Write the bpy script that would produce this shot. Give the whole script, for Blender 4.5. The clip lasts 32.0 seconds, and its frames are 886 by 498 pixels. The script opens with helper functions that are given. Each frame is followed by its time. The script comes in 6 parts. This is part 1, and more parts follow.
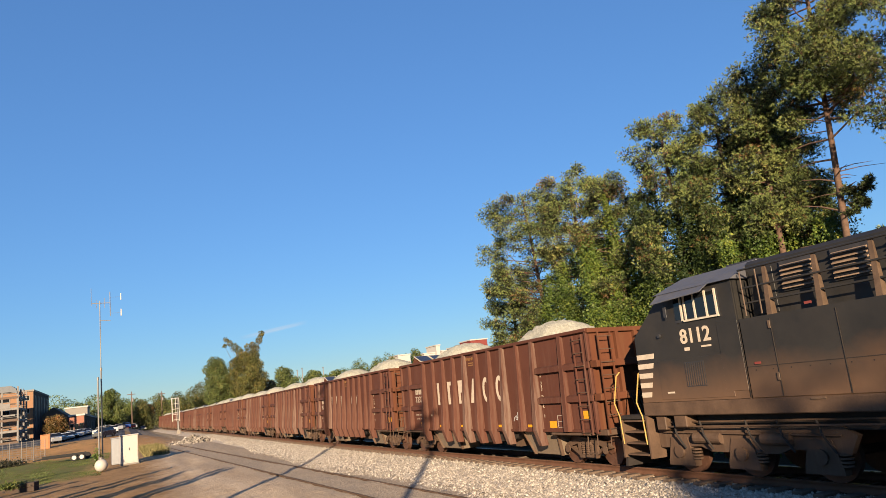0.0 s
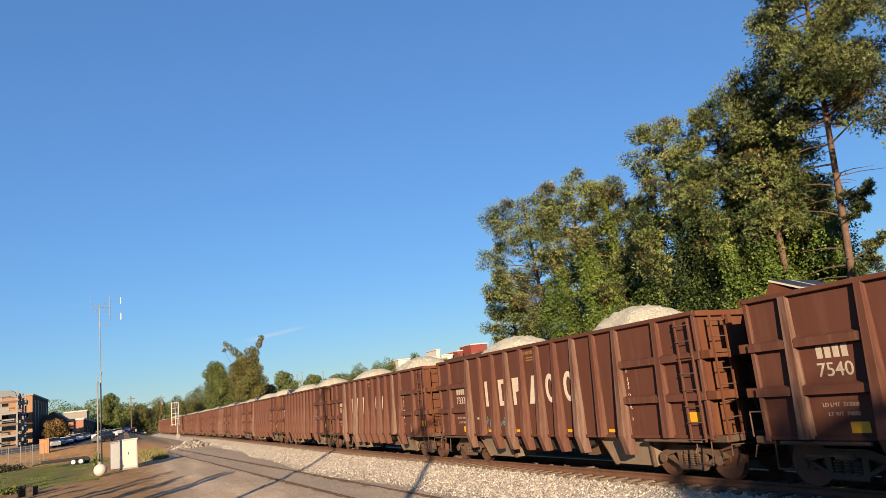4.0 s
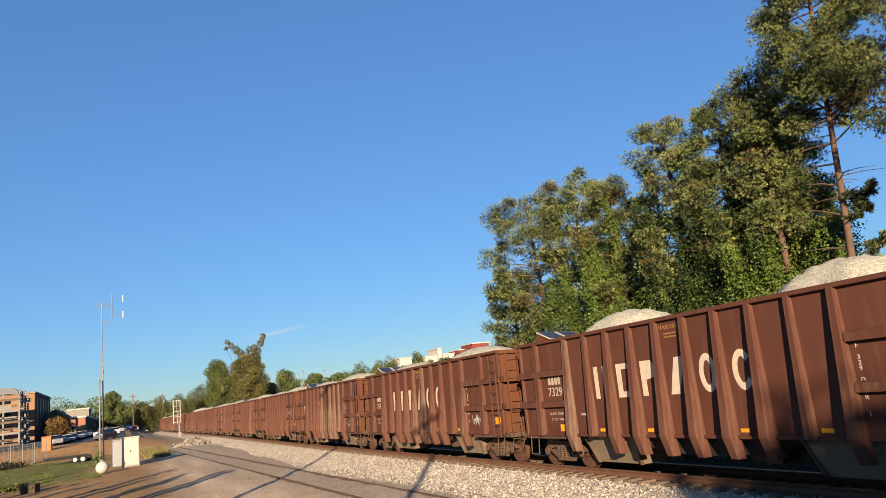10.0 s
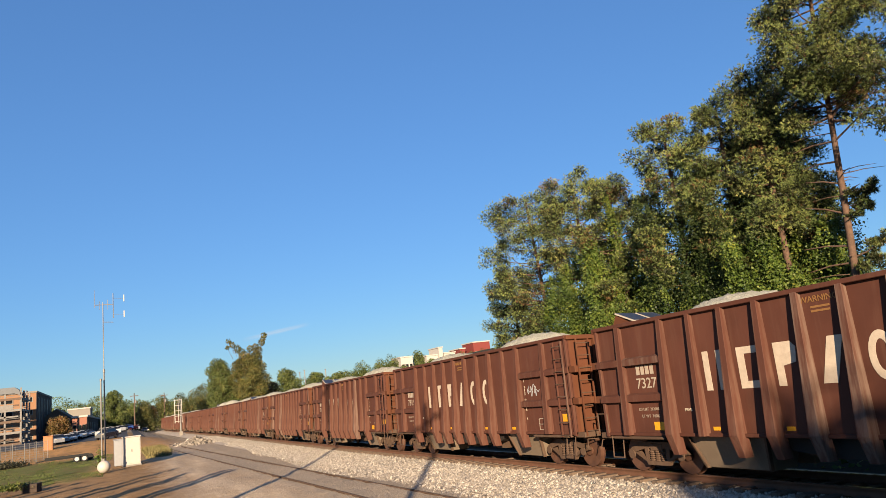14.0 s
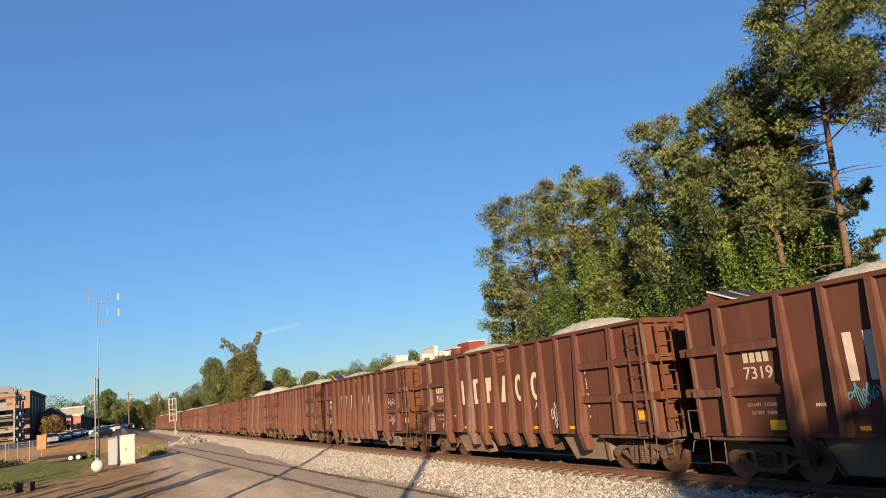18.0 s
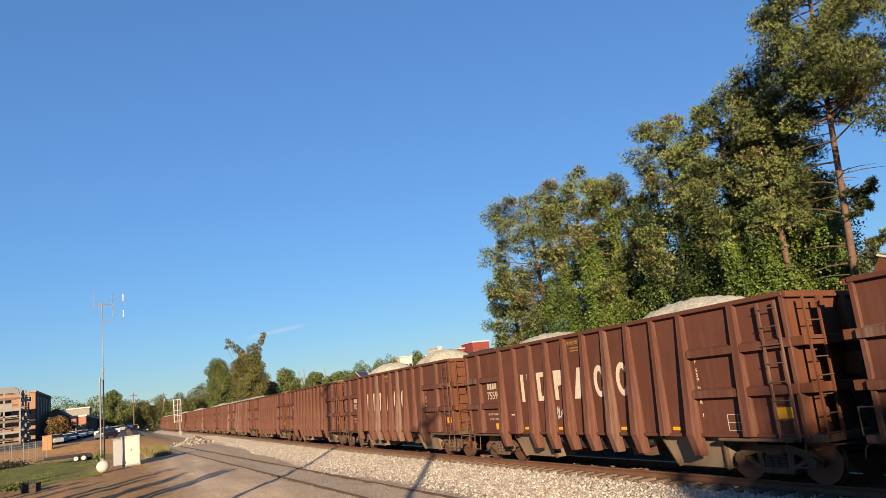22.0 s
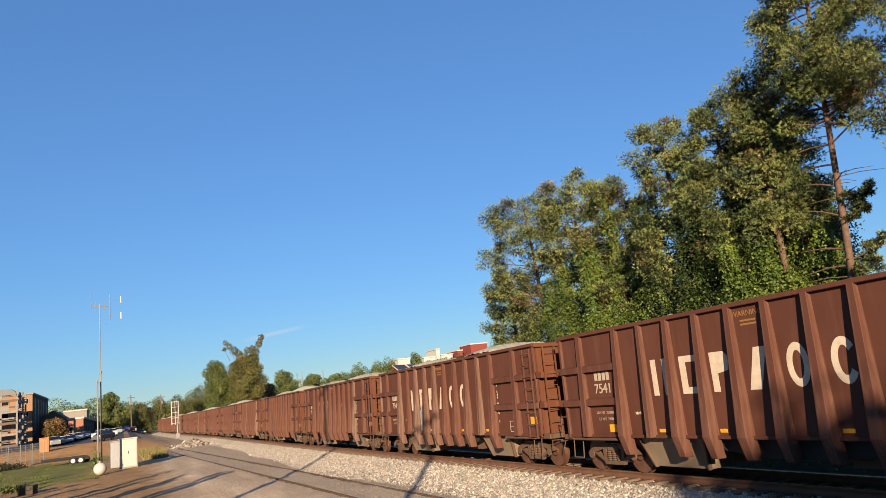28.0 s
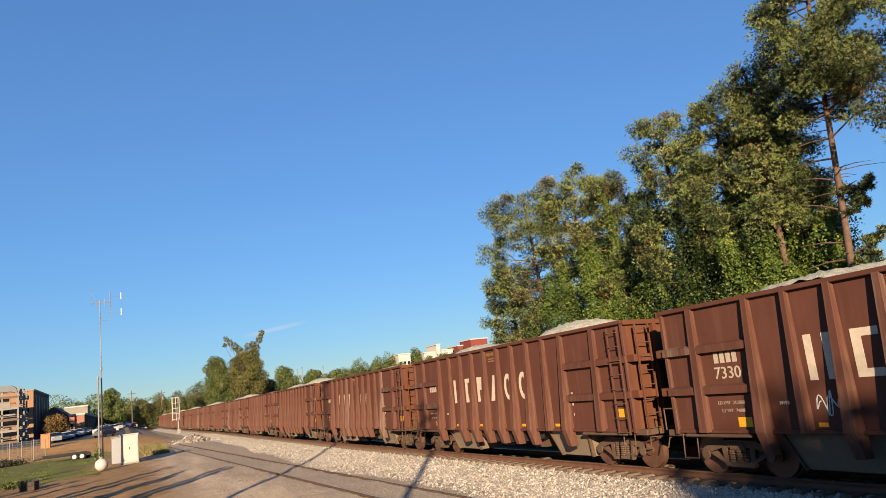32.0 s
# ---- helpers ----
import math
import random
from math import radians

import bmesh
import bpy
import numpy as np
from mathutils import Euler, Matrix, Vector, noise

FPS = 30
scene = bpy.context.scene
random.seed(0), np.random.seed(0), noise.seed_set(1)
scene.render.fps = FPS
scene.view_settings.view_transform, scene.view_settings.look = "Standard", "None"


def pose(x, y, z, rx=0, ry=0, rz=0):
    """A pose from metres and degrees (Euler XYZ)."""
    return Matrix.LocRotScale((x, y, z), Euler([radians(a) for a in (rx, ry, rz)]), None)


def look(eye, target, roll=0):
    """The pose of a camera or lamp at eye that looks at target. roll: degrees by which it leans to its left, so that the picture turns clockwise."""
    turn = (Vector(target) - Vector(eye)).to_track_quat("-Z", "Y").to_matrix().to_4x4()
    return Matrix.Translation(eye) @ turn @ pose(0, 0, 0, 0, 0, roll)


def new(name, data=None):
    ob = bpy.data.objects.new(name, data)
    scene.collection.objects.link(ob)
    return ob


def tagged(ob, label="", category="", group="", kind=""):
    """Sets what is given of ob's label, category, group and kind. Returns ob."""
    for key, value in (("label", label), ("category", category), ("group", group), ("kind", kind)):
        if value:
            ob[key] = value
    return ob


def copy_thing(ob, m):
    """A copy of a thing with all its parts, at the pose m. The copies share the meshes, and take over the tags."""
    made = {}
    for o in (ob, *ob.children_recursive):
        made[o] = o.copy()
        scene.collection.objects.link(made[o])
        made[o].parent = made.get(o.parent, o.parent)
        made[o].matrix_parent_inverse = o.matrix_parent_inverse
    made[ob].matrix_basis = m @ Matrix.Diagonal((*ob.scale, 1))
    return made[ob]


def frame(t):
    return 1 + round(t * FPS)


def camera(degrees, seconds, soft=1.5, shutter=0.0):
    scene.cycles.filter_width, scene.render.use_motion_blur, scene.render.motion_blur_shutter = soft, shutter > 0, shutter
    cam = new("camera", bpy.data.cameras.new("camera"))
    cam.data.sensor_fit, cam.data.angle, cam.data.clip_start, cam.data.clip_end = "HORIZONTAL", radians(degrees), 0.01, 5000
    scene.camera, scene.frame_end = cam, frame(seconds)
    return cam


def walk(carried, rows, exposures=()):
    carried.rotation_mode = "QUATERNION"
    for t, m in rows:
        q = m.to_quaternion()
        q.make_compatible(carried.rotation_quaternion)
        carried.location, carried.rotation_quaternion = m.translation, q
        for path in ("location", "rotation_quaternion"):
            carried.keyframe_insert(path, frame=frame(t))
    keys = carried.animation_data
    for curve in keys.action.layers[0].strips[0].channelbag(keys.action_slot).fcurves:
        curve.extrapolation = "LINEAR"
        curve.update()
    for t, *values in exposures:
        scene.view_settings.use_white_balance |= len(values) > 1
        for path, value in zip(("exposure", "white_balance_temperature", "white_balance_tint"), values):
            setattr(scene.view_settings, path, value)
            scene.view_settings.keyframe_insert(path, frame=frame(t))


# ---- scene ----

# ---- camera and its path: a phone held almost still ----
EYE = Vector((0.0, 0.0, 2.79))
cam = camera(66.32, 32.0, soft=0.55)
AIM = (
    (0, 26.02, 11.30, -6.94), (0.5, 26.09, 11.31, -6.91), (1, 26.04, 11.45, -6.89), (1.5, 26.01, 11.52, -7.07),
    (2, 26.02, 11.54, -7.09), (2.5, 26.04, 11.57, -7.02), (3, 26.06, 11.53, -6.91), (3.5, 26.06, 11.59, -6.90),
    (5.5, 26.09, 11.79, -6.88), (6, 26.14, 11.77, -6.93), (6.5, 26.10, 11.72, -7.06), (7, 26.02, 11.68, -7.18),
    (7.5, 25.95, 11.62, -7.21), (8, 25.95, 11.60, -7.24), (8.5, 25.97, 11.54, -7.22), (9, 26.01, 11.54, -7.20),
    (9.5, 25.97, 11.58, -7.00), (10, 25.90, 11.59, -6.73), (10.5, 25.86, 11.64, -6.56), (11, 25.90, 11.72, -6.61),
    (11.5, 26.00, 11.77, -6.66), (12, 26.00, 11.70, -6.70), (12.5, 25.96, 11.63, -6.77), (13, 25.88, 11.58, -6.76),
    (13.5, 25.82, 11.53, -6.78), (14, 25.82, 11.50, -6.83), (14.5, 25.90, 11.44, -6.78), (16.5, 25.98, 11.37, -6.85),
    (17, 26.00, 11.36, -6.84), (17.5, 26.14, 11.34, -6.84), (18, 26.20, 11.38, -6.77), (18.5, 26.19, 11.43, -6.74),
    (19, 26.13, 11.48, -6.75), (19.5, 26.06, 11.46, -6.77), (20, 26.09, 11.46, -6.79), (20.5, 26.06, 11.44, -6.81),
    (21, 25.96, 11.43, -6.82), (21.5, 25.88, 11.43, -6.84), (22, 25.87, 11.48, -6.80), (22.5, 25.98, 11.49, -6.64),
    (23, 26.03, 11.48, -6.58), (23.5, 25.97, 11.46, -6.64), (24, 25.89, 11.45, -6.75), (24.5, 25.83, 11.46, -6.79),
    (25, 25.82, 11.51, -6.86), (25.5, 25.91, 11.61, -6.90), (27.5, 25.98, 11.67, -6.88), (28, 26.05, 11.63, -6.80),
    (28.5, 26.08, 11.56, -6.74), (29, 26.07, 11.53, -6.71), (29.5, 26.05, 11.49, -6.82), (30, 26.03, 11.41, -6.88),
    (30.5, 26.04, 11.31, -6.88), (31, 26.07, 11.22, -7.00), (31.5, 26.07, 11.22, -7.01), (32, 26.01, 11.24, -6.96),
)


def aim(yaw, pitch, roll):
    y, p = radians(yaw), radians(pitch)
    way = Vector((math.sin(y) * math.cos(p), math.cos(y) * math.cos(p), math.sin(p)))
    return look(EYE, EYE + way, roll)


walk(cam, [(t, aim(y, p, r)) for t, y, p, r in AIM], exposures=((0.0, 1.5), (32.0, 1.5)))

# ---- world and sun: a low clear afternoon sun behind the camera ----
SUN_WAY = 29.0      # degrees from the track's direction in which the light travels
SUN_HIGH = 14.0
world = bpy.data.worlds.new("sky")
scene.world = world
world.use_nodes = True
wn = world.node_tree.nodes
sky = wn.new("ShaderNodeTexSky")
sky.sky_type, sky.sun_disc = "NISHITA", False
sky.sun_elevation, sky.sun_rotation = radians(SUN_HIGH), radians(180 + SUN_WAY)
sky.altitude, sky.air_density, sky.dust_density, sky.ozone_density = 300, 1.0, 0.0, 5.5
# evens out the brightness from zenith to horizon, hue unchanged
grey, power, level = wn.new("ShaderNodeRGBToBW"), wn.new("ShaderNodeMath"), wn.new("ShaderNodeVectorMath")
power.operation, power.inputs[1].default_value, level.operation = "POWER", -0.40, "SCALE"
wl = world.node_tree.links
wl.new(sky.outputs[0], grey.inputs[0])
wl.new(grey.outputs[0], power.inputs[0])
wl.new(sky.outputs[0], level.inputs[0])
wl.new(power.outputs[0], level.inputs["Scale"])
wl.new(level.outputs[0], wn["Background"].inputs[0])
wn["Background"].inputs[1].default_value = 0.0765
sun = new("sun", bpy.data.lights.new("sun", "SUN"))
sun.data.energy, sun.data.angle, sun.data.color = 5.0, radians(0.53), (1.0, 0.77, 0.53)
a, e = radians(SUN_WAY), radians(SUN_HIGH)
sun.matrix_world = look((0, 0, 60), Vector((0, 0, 60)) + Vector((math.sin(a) * math.cos(e), math.cos(a) * math.cos(e), -math.sin(e))))


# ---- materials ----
# darkens all colours alike, so that shade falls deeper at the higher exposure
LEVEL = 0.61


class Nodes:
    """Short hand for building a node material."""

    def __init__(self, name, rough=0.7, metal=0.0, spec=0.3):
        self.mat = bpy.data.materials.new(name)
        self.mat.use_nodes = True
        self.t = self.mat.node_tree
        self.bsdf = self.t.nodes["Principled BSDF"]
        self.bsdf.inputs["Roughness"].default_value = rough
        self.bsdf.inputs["Metallic"].default_value = metal
        self.bsdf.inputs["Specular IOR Level"].default_value = spec
        self.pos = self.t.nodes.new("ShaderNodeTexCoord").outputs["Object"]

    def link(self, a, b):
        self.t.links.new(a, b)

    def world_pos(self):
        return self.t.nodes.new("ShaderNodeNewGeometry").outputs["Position"]

    def scaled(self, vec, sx, sy, sz):
        n = self.t.nodes.new("ShaderNodeMapping")
        n.inputs["Scale"].default_value = (sx, sy, sz)
        self.link(vec, n.inputs[0])
        return n.outputs[0]

    def noise(self, scale, detail=4.0, rough=0.6, vec=None):
        n = self.t.nodes.new("ShaderNodeTexNoise")
        n.inputs["Scale"].default_value, n.inputs["Detail"].default_value, n.inputs["Roughness"].default_value = scale, detail, rough
        self.link(vec or self.pos, n.inputs["Vector"])
        return n.outputs["Fac"]

    def voronoi(self, scale, vec=None, out="Distance"):
        n = self.t.nodes.new("ShaderNodeTexVoronoi")
        n.inputs["Scale"].default_value = scale
        self.link(vec or self.pos, n.inputs["Vector"])
        return n.outputs[out]

    def span(self, fac, lo, hi, a=0.0, b=1.0):
        n = self.t.nodes.new("ShaderNodeMapRange")
        n.inputs[1].default_value, n.inputs[2].default_value = lo, hi
        n.inputs[3].default_value, n.inputs[4].default_value = a, b
        self.link(fac, n.inputs[0])
        return n.outputs[0]

    def math(self, op, a, b):
        n = self.t.nodes.new("ShaderNodeMath")
        n.operation = op
        for i, v in enumerate((a, b)):
            if isinstance(v, (int, float)):
                n.inputs[i].default_value = v
            else:
                self.link(v, n.inputs[i])
        return n.outputs[0]

    def axis(self, vec, k):
        n = self.t.nodes.new("ShaderNodeSeparateXYZ")
        self.link(vec, n.inputs[0])
        return n.outputs[k]

    def ramp(self, fac, *stops):
        n = self.t.nodes.new("ShaderNodeValToRGB")
        el = n.color_ramp.elements
        while len(el) < len(stops):
            el.new(0.5)
        for s, (p, c) in zip(el, stops):
            s.position, s.color = p, (*c, 1)
        self.link(fac, n.inputs[0])
        return n.outputs[0]

    def mix(self, fac, a, b):
        n = self.t.nodes.new("ShaderNodeMix")
        n.data_type = "RGBA"
        for i, v in ((0, fac), (6, a), (7, b)):
            if isinstance(v, tuple):
                n.inputs[i].default_value = (*v, 1)
            elif isinstance(v, (int, float)):
                n.inputs[i].default_value = v
            else:
                self.link(v, n.inputs[i])
        return n.outputs[2]

    def island(self):
        return self.t.nodes.new("ShaderNodeNewGeometry").outputs["Random Per Island"]

    def chance(self):
        return self.t.nodes.new("ShaderNodeObjectInfo").outputs["Random"]

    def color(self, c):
        """Base colour, every tone darkened by LEVEL to deepen shade under the raised exposure."""
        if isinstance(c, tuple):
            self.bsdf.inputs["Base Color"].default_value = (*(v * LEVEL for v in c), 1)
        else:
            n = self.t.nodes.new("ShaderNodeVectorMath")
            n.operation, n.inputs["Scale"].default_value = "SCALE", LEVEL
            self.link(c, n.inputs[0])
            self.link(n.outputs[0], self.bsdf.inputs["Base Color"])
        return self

    def bump(self, fac, strength, dist):
        n = self.t.nodes.new("ShaderNodeBump")
        n.inputs["Strength"].default_value, n.inputs["Distance"].default_value = strength, dist
        self.link(fac, n.inputs["Height"])
        self.link(n.outputs[0], self.bsdf.inputs["Normal"])
        return self

    def rough(self, fac):
        self.link(fac, self.bsdf.inputs["Roughness"])
        return self


def plain(name, col, rough=0.6, metal=0.0, vary=0.25, scale=6.0, bump=0.0):
    """A worn single-coloured surface: cloudy change of tone at two scales."""
    m = Nodes(name, rough, metal)
    big, fine = m.noise(scale, 5), m.noise(scale * 9, 3)
    tone = m.math("ADD", m.math("MULTIPLY", big, 0.7), m.math("MULTIPLY", fine, 0.3))
    dark = tuple(c * (1 - vary) for c in col)
    light = tuple(min(1, c * (1 + vary)) for c in col)
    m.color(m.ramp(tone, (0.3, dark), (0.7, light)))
    m.rough(m.span(big, 0.3, 0.7, max(0.05, rough - 0.1), min(1, rough + 0.1)))
    if bump:
        m.bump(fine, 0.5, bump)
    return m.mat


def loco_mat():
    """Faded black paint under a film of brown brake dust that thickens along the sill."""
    m = Nodes("black_locomotive_paint", 0.5, 0, 0.35)
    cloud, fine = m.noise(0.9, 5, 0.6), m.noise(9, 4, 0.6)
    c = m.ramp(m.math("ADD", m.math("MULTIPLY", cloud, 0.7), m.math("MULTIPLY", fine, 0.3)), (0.3, (0.022, 0.021, 0.019)), (0.7, (0.040, 0.036, 0.031)))
    film = m.span(m.math("ADD", m.axis(m.pos, 2), m.math("MULTIPLY", m.math("SUBTRACT", cloud, 0.5), 1.0)), 2.75, 1.7)
    m.color(m.mix(m.math("MULTIPLY", film, 0.8), c, (0.21, 0.118, 0.064)))
    m.rough(m.span(cloud, 0.3, 0.7, 0.4, 0.6))
    return m.mat


def car_paint(name, base, dust, rust, chalk=None):
    """Oxide-red freight-car paint: streaks, dust and rust blooms; a chalky film on some of the pieces."""
    m = Nodes(name, 0.7, 0.0, 0.12)
    w = m.pos
    streak = m.noise(2.2, 6, 0.65, m.scaled(w, 3.0, 3.0, 0.22))
    cloud = m.noise(0.55, 5, 0.6)
    speck = m.noise(18, 4, 0.7)
    c = m.mix(m.span(cloud, 0.35, 0.7), base, tuple(x * 0.72 for x in base))
    c = m.mix(m.math("MULTIPLY", m.span(streak, 0.5, 0.75), 0.5), c, dust)
    c = m.mix(m.math("MULTIPLY", m.span(speck, 0.62, 0.78), 0.45), c, rust)
    c = m.mix(m.math("MULTIPLY", m.span(m.chance(), 0, 1), 0.3), c, tuple(x * 0.7 for x in base))
    if chalk:
        c = m.mix(m.math("MULTIPLY", m.math("MULTIPLY", m.span(m.chance(), 0.80, 0.95), m.span(streak, 0.40, 0.66)), 0.55), c, chalk)
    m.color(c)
    m.rough(m.span(streak, 0.3, 0.8, 0.6, 0.9))
    return m.bump(speck, 0.25, 0.004).mat


PAINT = car_paint("oxide_red_paint", (0.138, 0.054, 0.036), (0.175, 0.088, 0.060), (0.058, 0.021, 0.0135))
RIBPAINT = car_paint("worn_rib_paint", (0.142, 0.057, 0.038), (0.26, 0.165, 0.12), (0.062, 0.023, 0.0145), (0.30, 0.225, 0.175))
ENDPAINT = car_paint("end_wall_paint", (0.165, 0.062, 0.032), (0.22, 0.115, 0.055), (0.075, 0.03, 0.015))
CHUTE = car_paint("dusty_grey_steel", (0.281, 0.214, 0.152), (0.370, 0.292, 0.211), (0.081, 0.041, 0.025))
TRUCKMAT = car_paint("truck_grime", (0.15, 0.095, 0.065), (0.25, 0.18, 0.125), (0.055, 0.03, 0.018))
WHEELMAT = plain("rusty_wheel_steel", (0.17, 0.085, 0.055), 0.6, 0.4, 0.3, 4)
STEELDARK = plain("dark_underframe_steel", (0.035, 0.028, 0.024), 0.75, 0.0, 0.4, 5)
LETTER = plain("worn_cream_lettering", (0.66, 0.55, 0.42), 0.65, 0, 0.18, 7)
SOFTPRINT = plain("worn_cream_stencil", (0.50, 0.415, 0.32), 0.65, 0, 0.2, 9)
FADEDPRINT = plain("faded_print", (0.34, 0.26, 0.20), 0.7, 0, 0.35, 12)
YELLOW = plain("yellow_reflector", (0.85, 0.40, 0.02), 0.4, 0, 0.15, 10)
OCHRE = plain("faded_ochre_print", (0.30, 0.15, 0.05), 0.6, 0, 0.2, 20)
SPRAY = plain("pale_spray_paint", (0.62, 0.62, 0.60), 0.5, 0, 0.15, 10)
TEAL = plain("teal_spray_paint", (0.12, 0.36, 0.40), 0.5, 0, 0.15, 10)
LOCO = loco_mat()
LOCOPOST = plain("brown_post", (0.13, 0.085, 0.055), 0.6, 0, 0.3, 5)
LOCODIRT = plain("sooty_brown_sill", (0.125, 0.076, 0.047), 0.7, 0, 0.35, 2.5)
LOUVRE = plain("tan_louvre", (0.34, 0.235, 0.16), 0.6, 0, 0.2, 6)
LOCOROOF = plain("grey_cab_roof", (0.12, 0.12, 0.13), 0.5, 0, 0.2, 3)
ALU = plain("window_aluminium", (0.72, 0.64, 0.50), 0.45, 0.1, 0.1, 8)
HANDYELLOW = plain("yellow_handrail_paint", (0.55, 0.36, 0.10), 0.5, 0, 0.2, 9)
RAILSIDE = plain("rusted_rail_side", (0.16, 0.075, 0.042), 0.8, 0, 0.3, 3)
BURIEDRAIL = plain("dirt_caked_rail", (0.11, 0.065, 0.04), 0.9, 0, 0.35, 2)
RAILTOP = plain("polished_rail_head", (0.45, 0.42, 0.40), 0.3, 0.9, 0.15, 9)
TIE = plain("weathered_tie", (0.17, 0.12, 0.085), 0.9, 0, 0.4, 6, 0.01)
OLDTIMBER = plain("blackened_timber", (0.075, 0.052, 0.038), 0.9, 0, 0.4, 6, 0.01)
WHITE = plain("white_cabinet_paint", (0.58, 0.54, 0.47), 0.5, 0, 0.06, 5)
GREYMETAL = plain("galvanised_steel", (0.24, 0.23, 0.215), 0.55, 0.3, 0.15, 6)
GREYBOX = plain("grey_cabinet_paint", (0.36, 0.37, 0.38), 0.5, 0, 0.1, 5)
BARK = plain("pine_bark", (0.15, 0.092, 0.062), 0.95, 0, 0.45, 5, 0.02)
WOODPOLE = plain("weathered_pole", (0.16, 0.11, 0.08), 0.9, 0, 0.3, 5)
BLACKRUB = plain("black_rubber", (0.02, 0.02, 0.02), 0.85, 0, 0.3, 8)
CONCRETE = plain("pale_concrete", (0.30, 0.27, 0.23), 0.85, 0, 0.15, 3)
ROOFMAT = plain("pale_roof", (0.56, 0.53, 0.48), 0.7, 0, 0.1, 3)
REDWALL = plain("red_store_wall", (0.24, 0.05, 0.04), 0.7, 0, 0.12, 3)
SLATE = plain("slate_grey_roof_sheet", (0.17, 0.18, 0.19), 0.6, 0, 0.25, 2)
FRAMESTEEL = plain("brown_grey_framework", (0.25, 0.235, 0.215), 0.7, 0, 0.3, 2)
REDSPRAY = plain("dull_red_overpaint", (0.16, 0.018, 0.014), 0.6, 0, 0.3, 6)
DARKSTEEL = plain("dark_painted_steel", (0.06, 0.06, 0.065), 0.5, 0.3, 0.2, 5)
ASPHALT = plain("asphalt", (0.055, 0.055, 0.058), 0.9, 0, 0.25, 1.5, 0.01)
ORANGEBOX = plain("orange_container_paint", (0.45, 0.20, 0.08), 0.6, 0, 0.12, 3)


def glass_mat(name, col):
    m = Nodes(name, 0.06, 0.0, 0.5)
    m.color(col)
    return m.mat


GLASS = glass_mat("dark_glass", (0.012, 0.014, 0.016))
SOLAR = plain("solar_cell", (0.035, 0.045, 0.075), 0.4, 0, 0.1, 8)


def gravel_mat(name, lo, hi, scale):
    m = Nodes(name, 0.9, 0, 0.15)
    cell = m.voronoi(scale, None, "Color")
    dist = m.voronoi(scale)
    patch = m.noise(0.6, 4)
    tone = m.math("ADD", m.math("MULTIPLY", m.axis(cell, 0), 0.7), m.math("MULTIPLY", patch, 0.3))
    m.color(m.ramp(tone, (0.1, lo), (0.9, hi)))
    return m.bump(dist, 0.7, -0.02).mat


BALLASTMAT = gravel_mat("grey_ballast", (0.46, 0.39, 0.30), (0.82, 0.71, 0.575), 17)
LOADMAT = gravel_mat("crushed_limestone", (0.36, 0.345, 0.265), (0.66, 0.63, 0.495), 24)


def stone_mat(name, lo, hi):
    m = Nodes(name, 0.9, 0, 0.15)
    m.color(m.ramp(m.island(), (0.0, lo), (0.55, tuple((p + q) / 2 for p, q in zip(lo, hi))), (1.0, hi)))
    return m.bump(m.noise(40, 3), 0.4, 0.004).mat


STONE = stone_mat("ballast_stone", (0.40, 0.345, 0.275), (0.82, 0.73, 0.60))
RUBBLE = stone_mat("pale_rubble", (0.19, 0.16, 0.13), (0.46, 0.41, 0.34))


def leaf_mat(name, *stops):
    """Leaves: tone by leaf, light passing through."""
    m = Nodes(name, 0.55, 0, 0.25)
    drift = m.span(m.noise(0.7, 3, 0.6, m.world_pos()), 0.3, 0.7)
    col = m.ramp(m.math("ADD", m.math("MULTIPLY", m.island(), 0.5), m.math("MULTIPLY", drift, 0.5)), *stops)
    patch = m.span(m.noise(0.35, 3, 0.5, m.world_pos()), 0.35, 0.65, 0.7, 1.2)
    n = m.t.nodes.new("ShaderNodeVectorMath")
    n.operation = "SCALE"
    m.link(col, n.inputs[0])
    m.link(patch, n.inputs["Scale"])
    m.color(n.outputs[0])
    tr = m.t.nodes.new("ShaderNodeBsdfTranslucent")
    m.link(n.outputs[0], tr.inputs[0])
    mx = m.t.nodes.new("ShaderNodeMixShader")
    mx.inputs[0].default_value = 0.10
    m.link(m.bsdf.outputs[0], mx.inputs[1])
    m.link(tr.outputs[0], mx.inputs[2])
    m.link(mx.outputs[0], m.t.nodes["Material Output"].inputs[0])
    return m.mat


PINELEAF = leaf_mat("pine_needles", (0.0, (0.075, 0.135, 0.042)), (0.5, (0.225, 0.29, 0.087)), (0.8, (0.42, 0.44, 0.135)), (1.0, (0.62, 0.46, 0.16)))
# inner needles: the crown's shade is put into this dark colour
PINECORE = leaf_mat("painted_shade_needles", (0.0, (0.02, 0.03, 0.011)), (0.5, (0.045, 0.055, 0.018)), (1.0, (0.09, 0.083, 0.028)))
DEADNEEDLE = leaf_mat("dead_needles", (0.0, (0.12, 0.075, 0.03)), (0.6, (0.24, 0.14, 0.055)), (1.0, (0.34, 0.20, 0.08)))
VINELEAF = leaf_mat("vine_leaves", (0.0, (0.035, 0.072, 0.012)), (0.5, (0.095, 0.15, 0.024)), (0.8, (0.195, 0.235, 0.036)), (1.0, (0.42, 0.35, 0.05)))
# leaf colour darkened to stand in for the trees' shaded sides
SHADELEAF = leaf_mat("shade_dark_leaves", (0.0, (0.012, 0.026, 0.007)), (0.5, (0.03, 0.052, 0.012)), (0.85, (0.07, 0.095, 0.02)), (1.0, (0.26, 0.23, 0.045)))
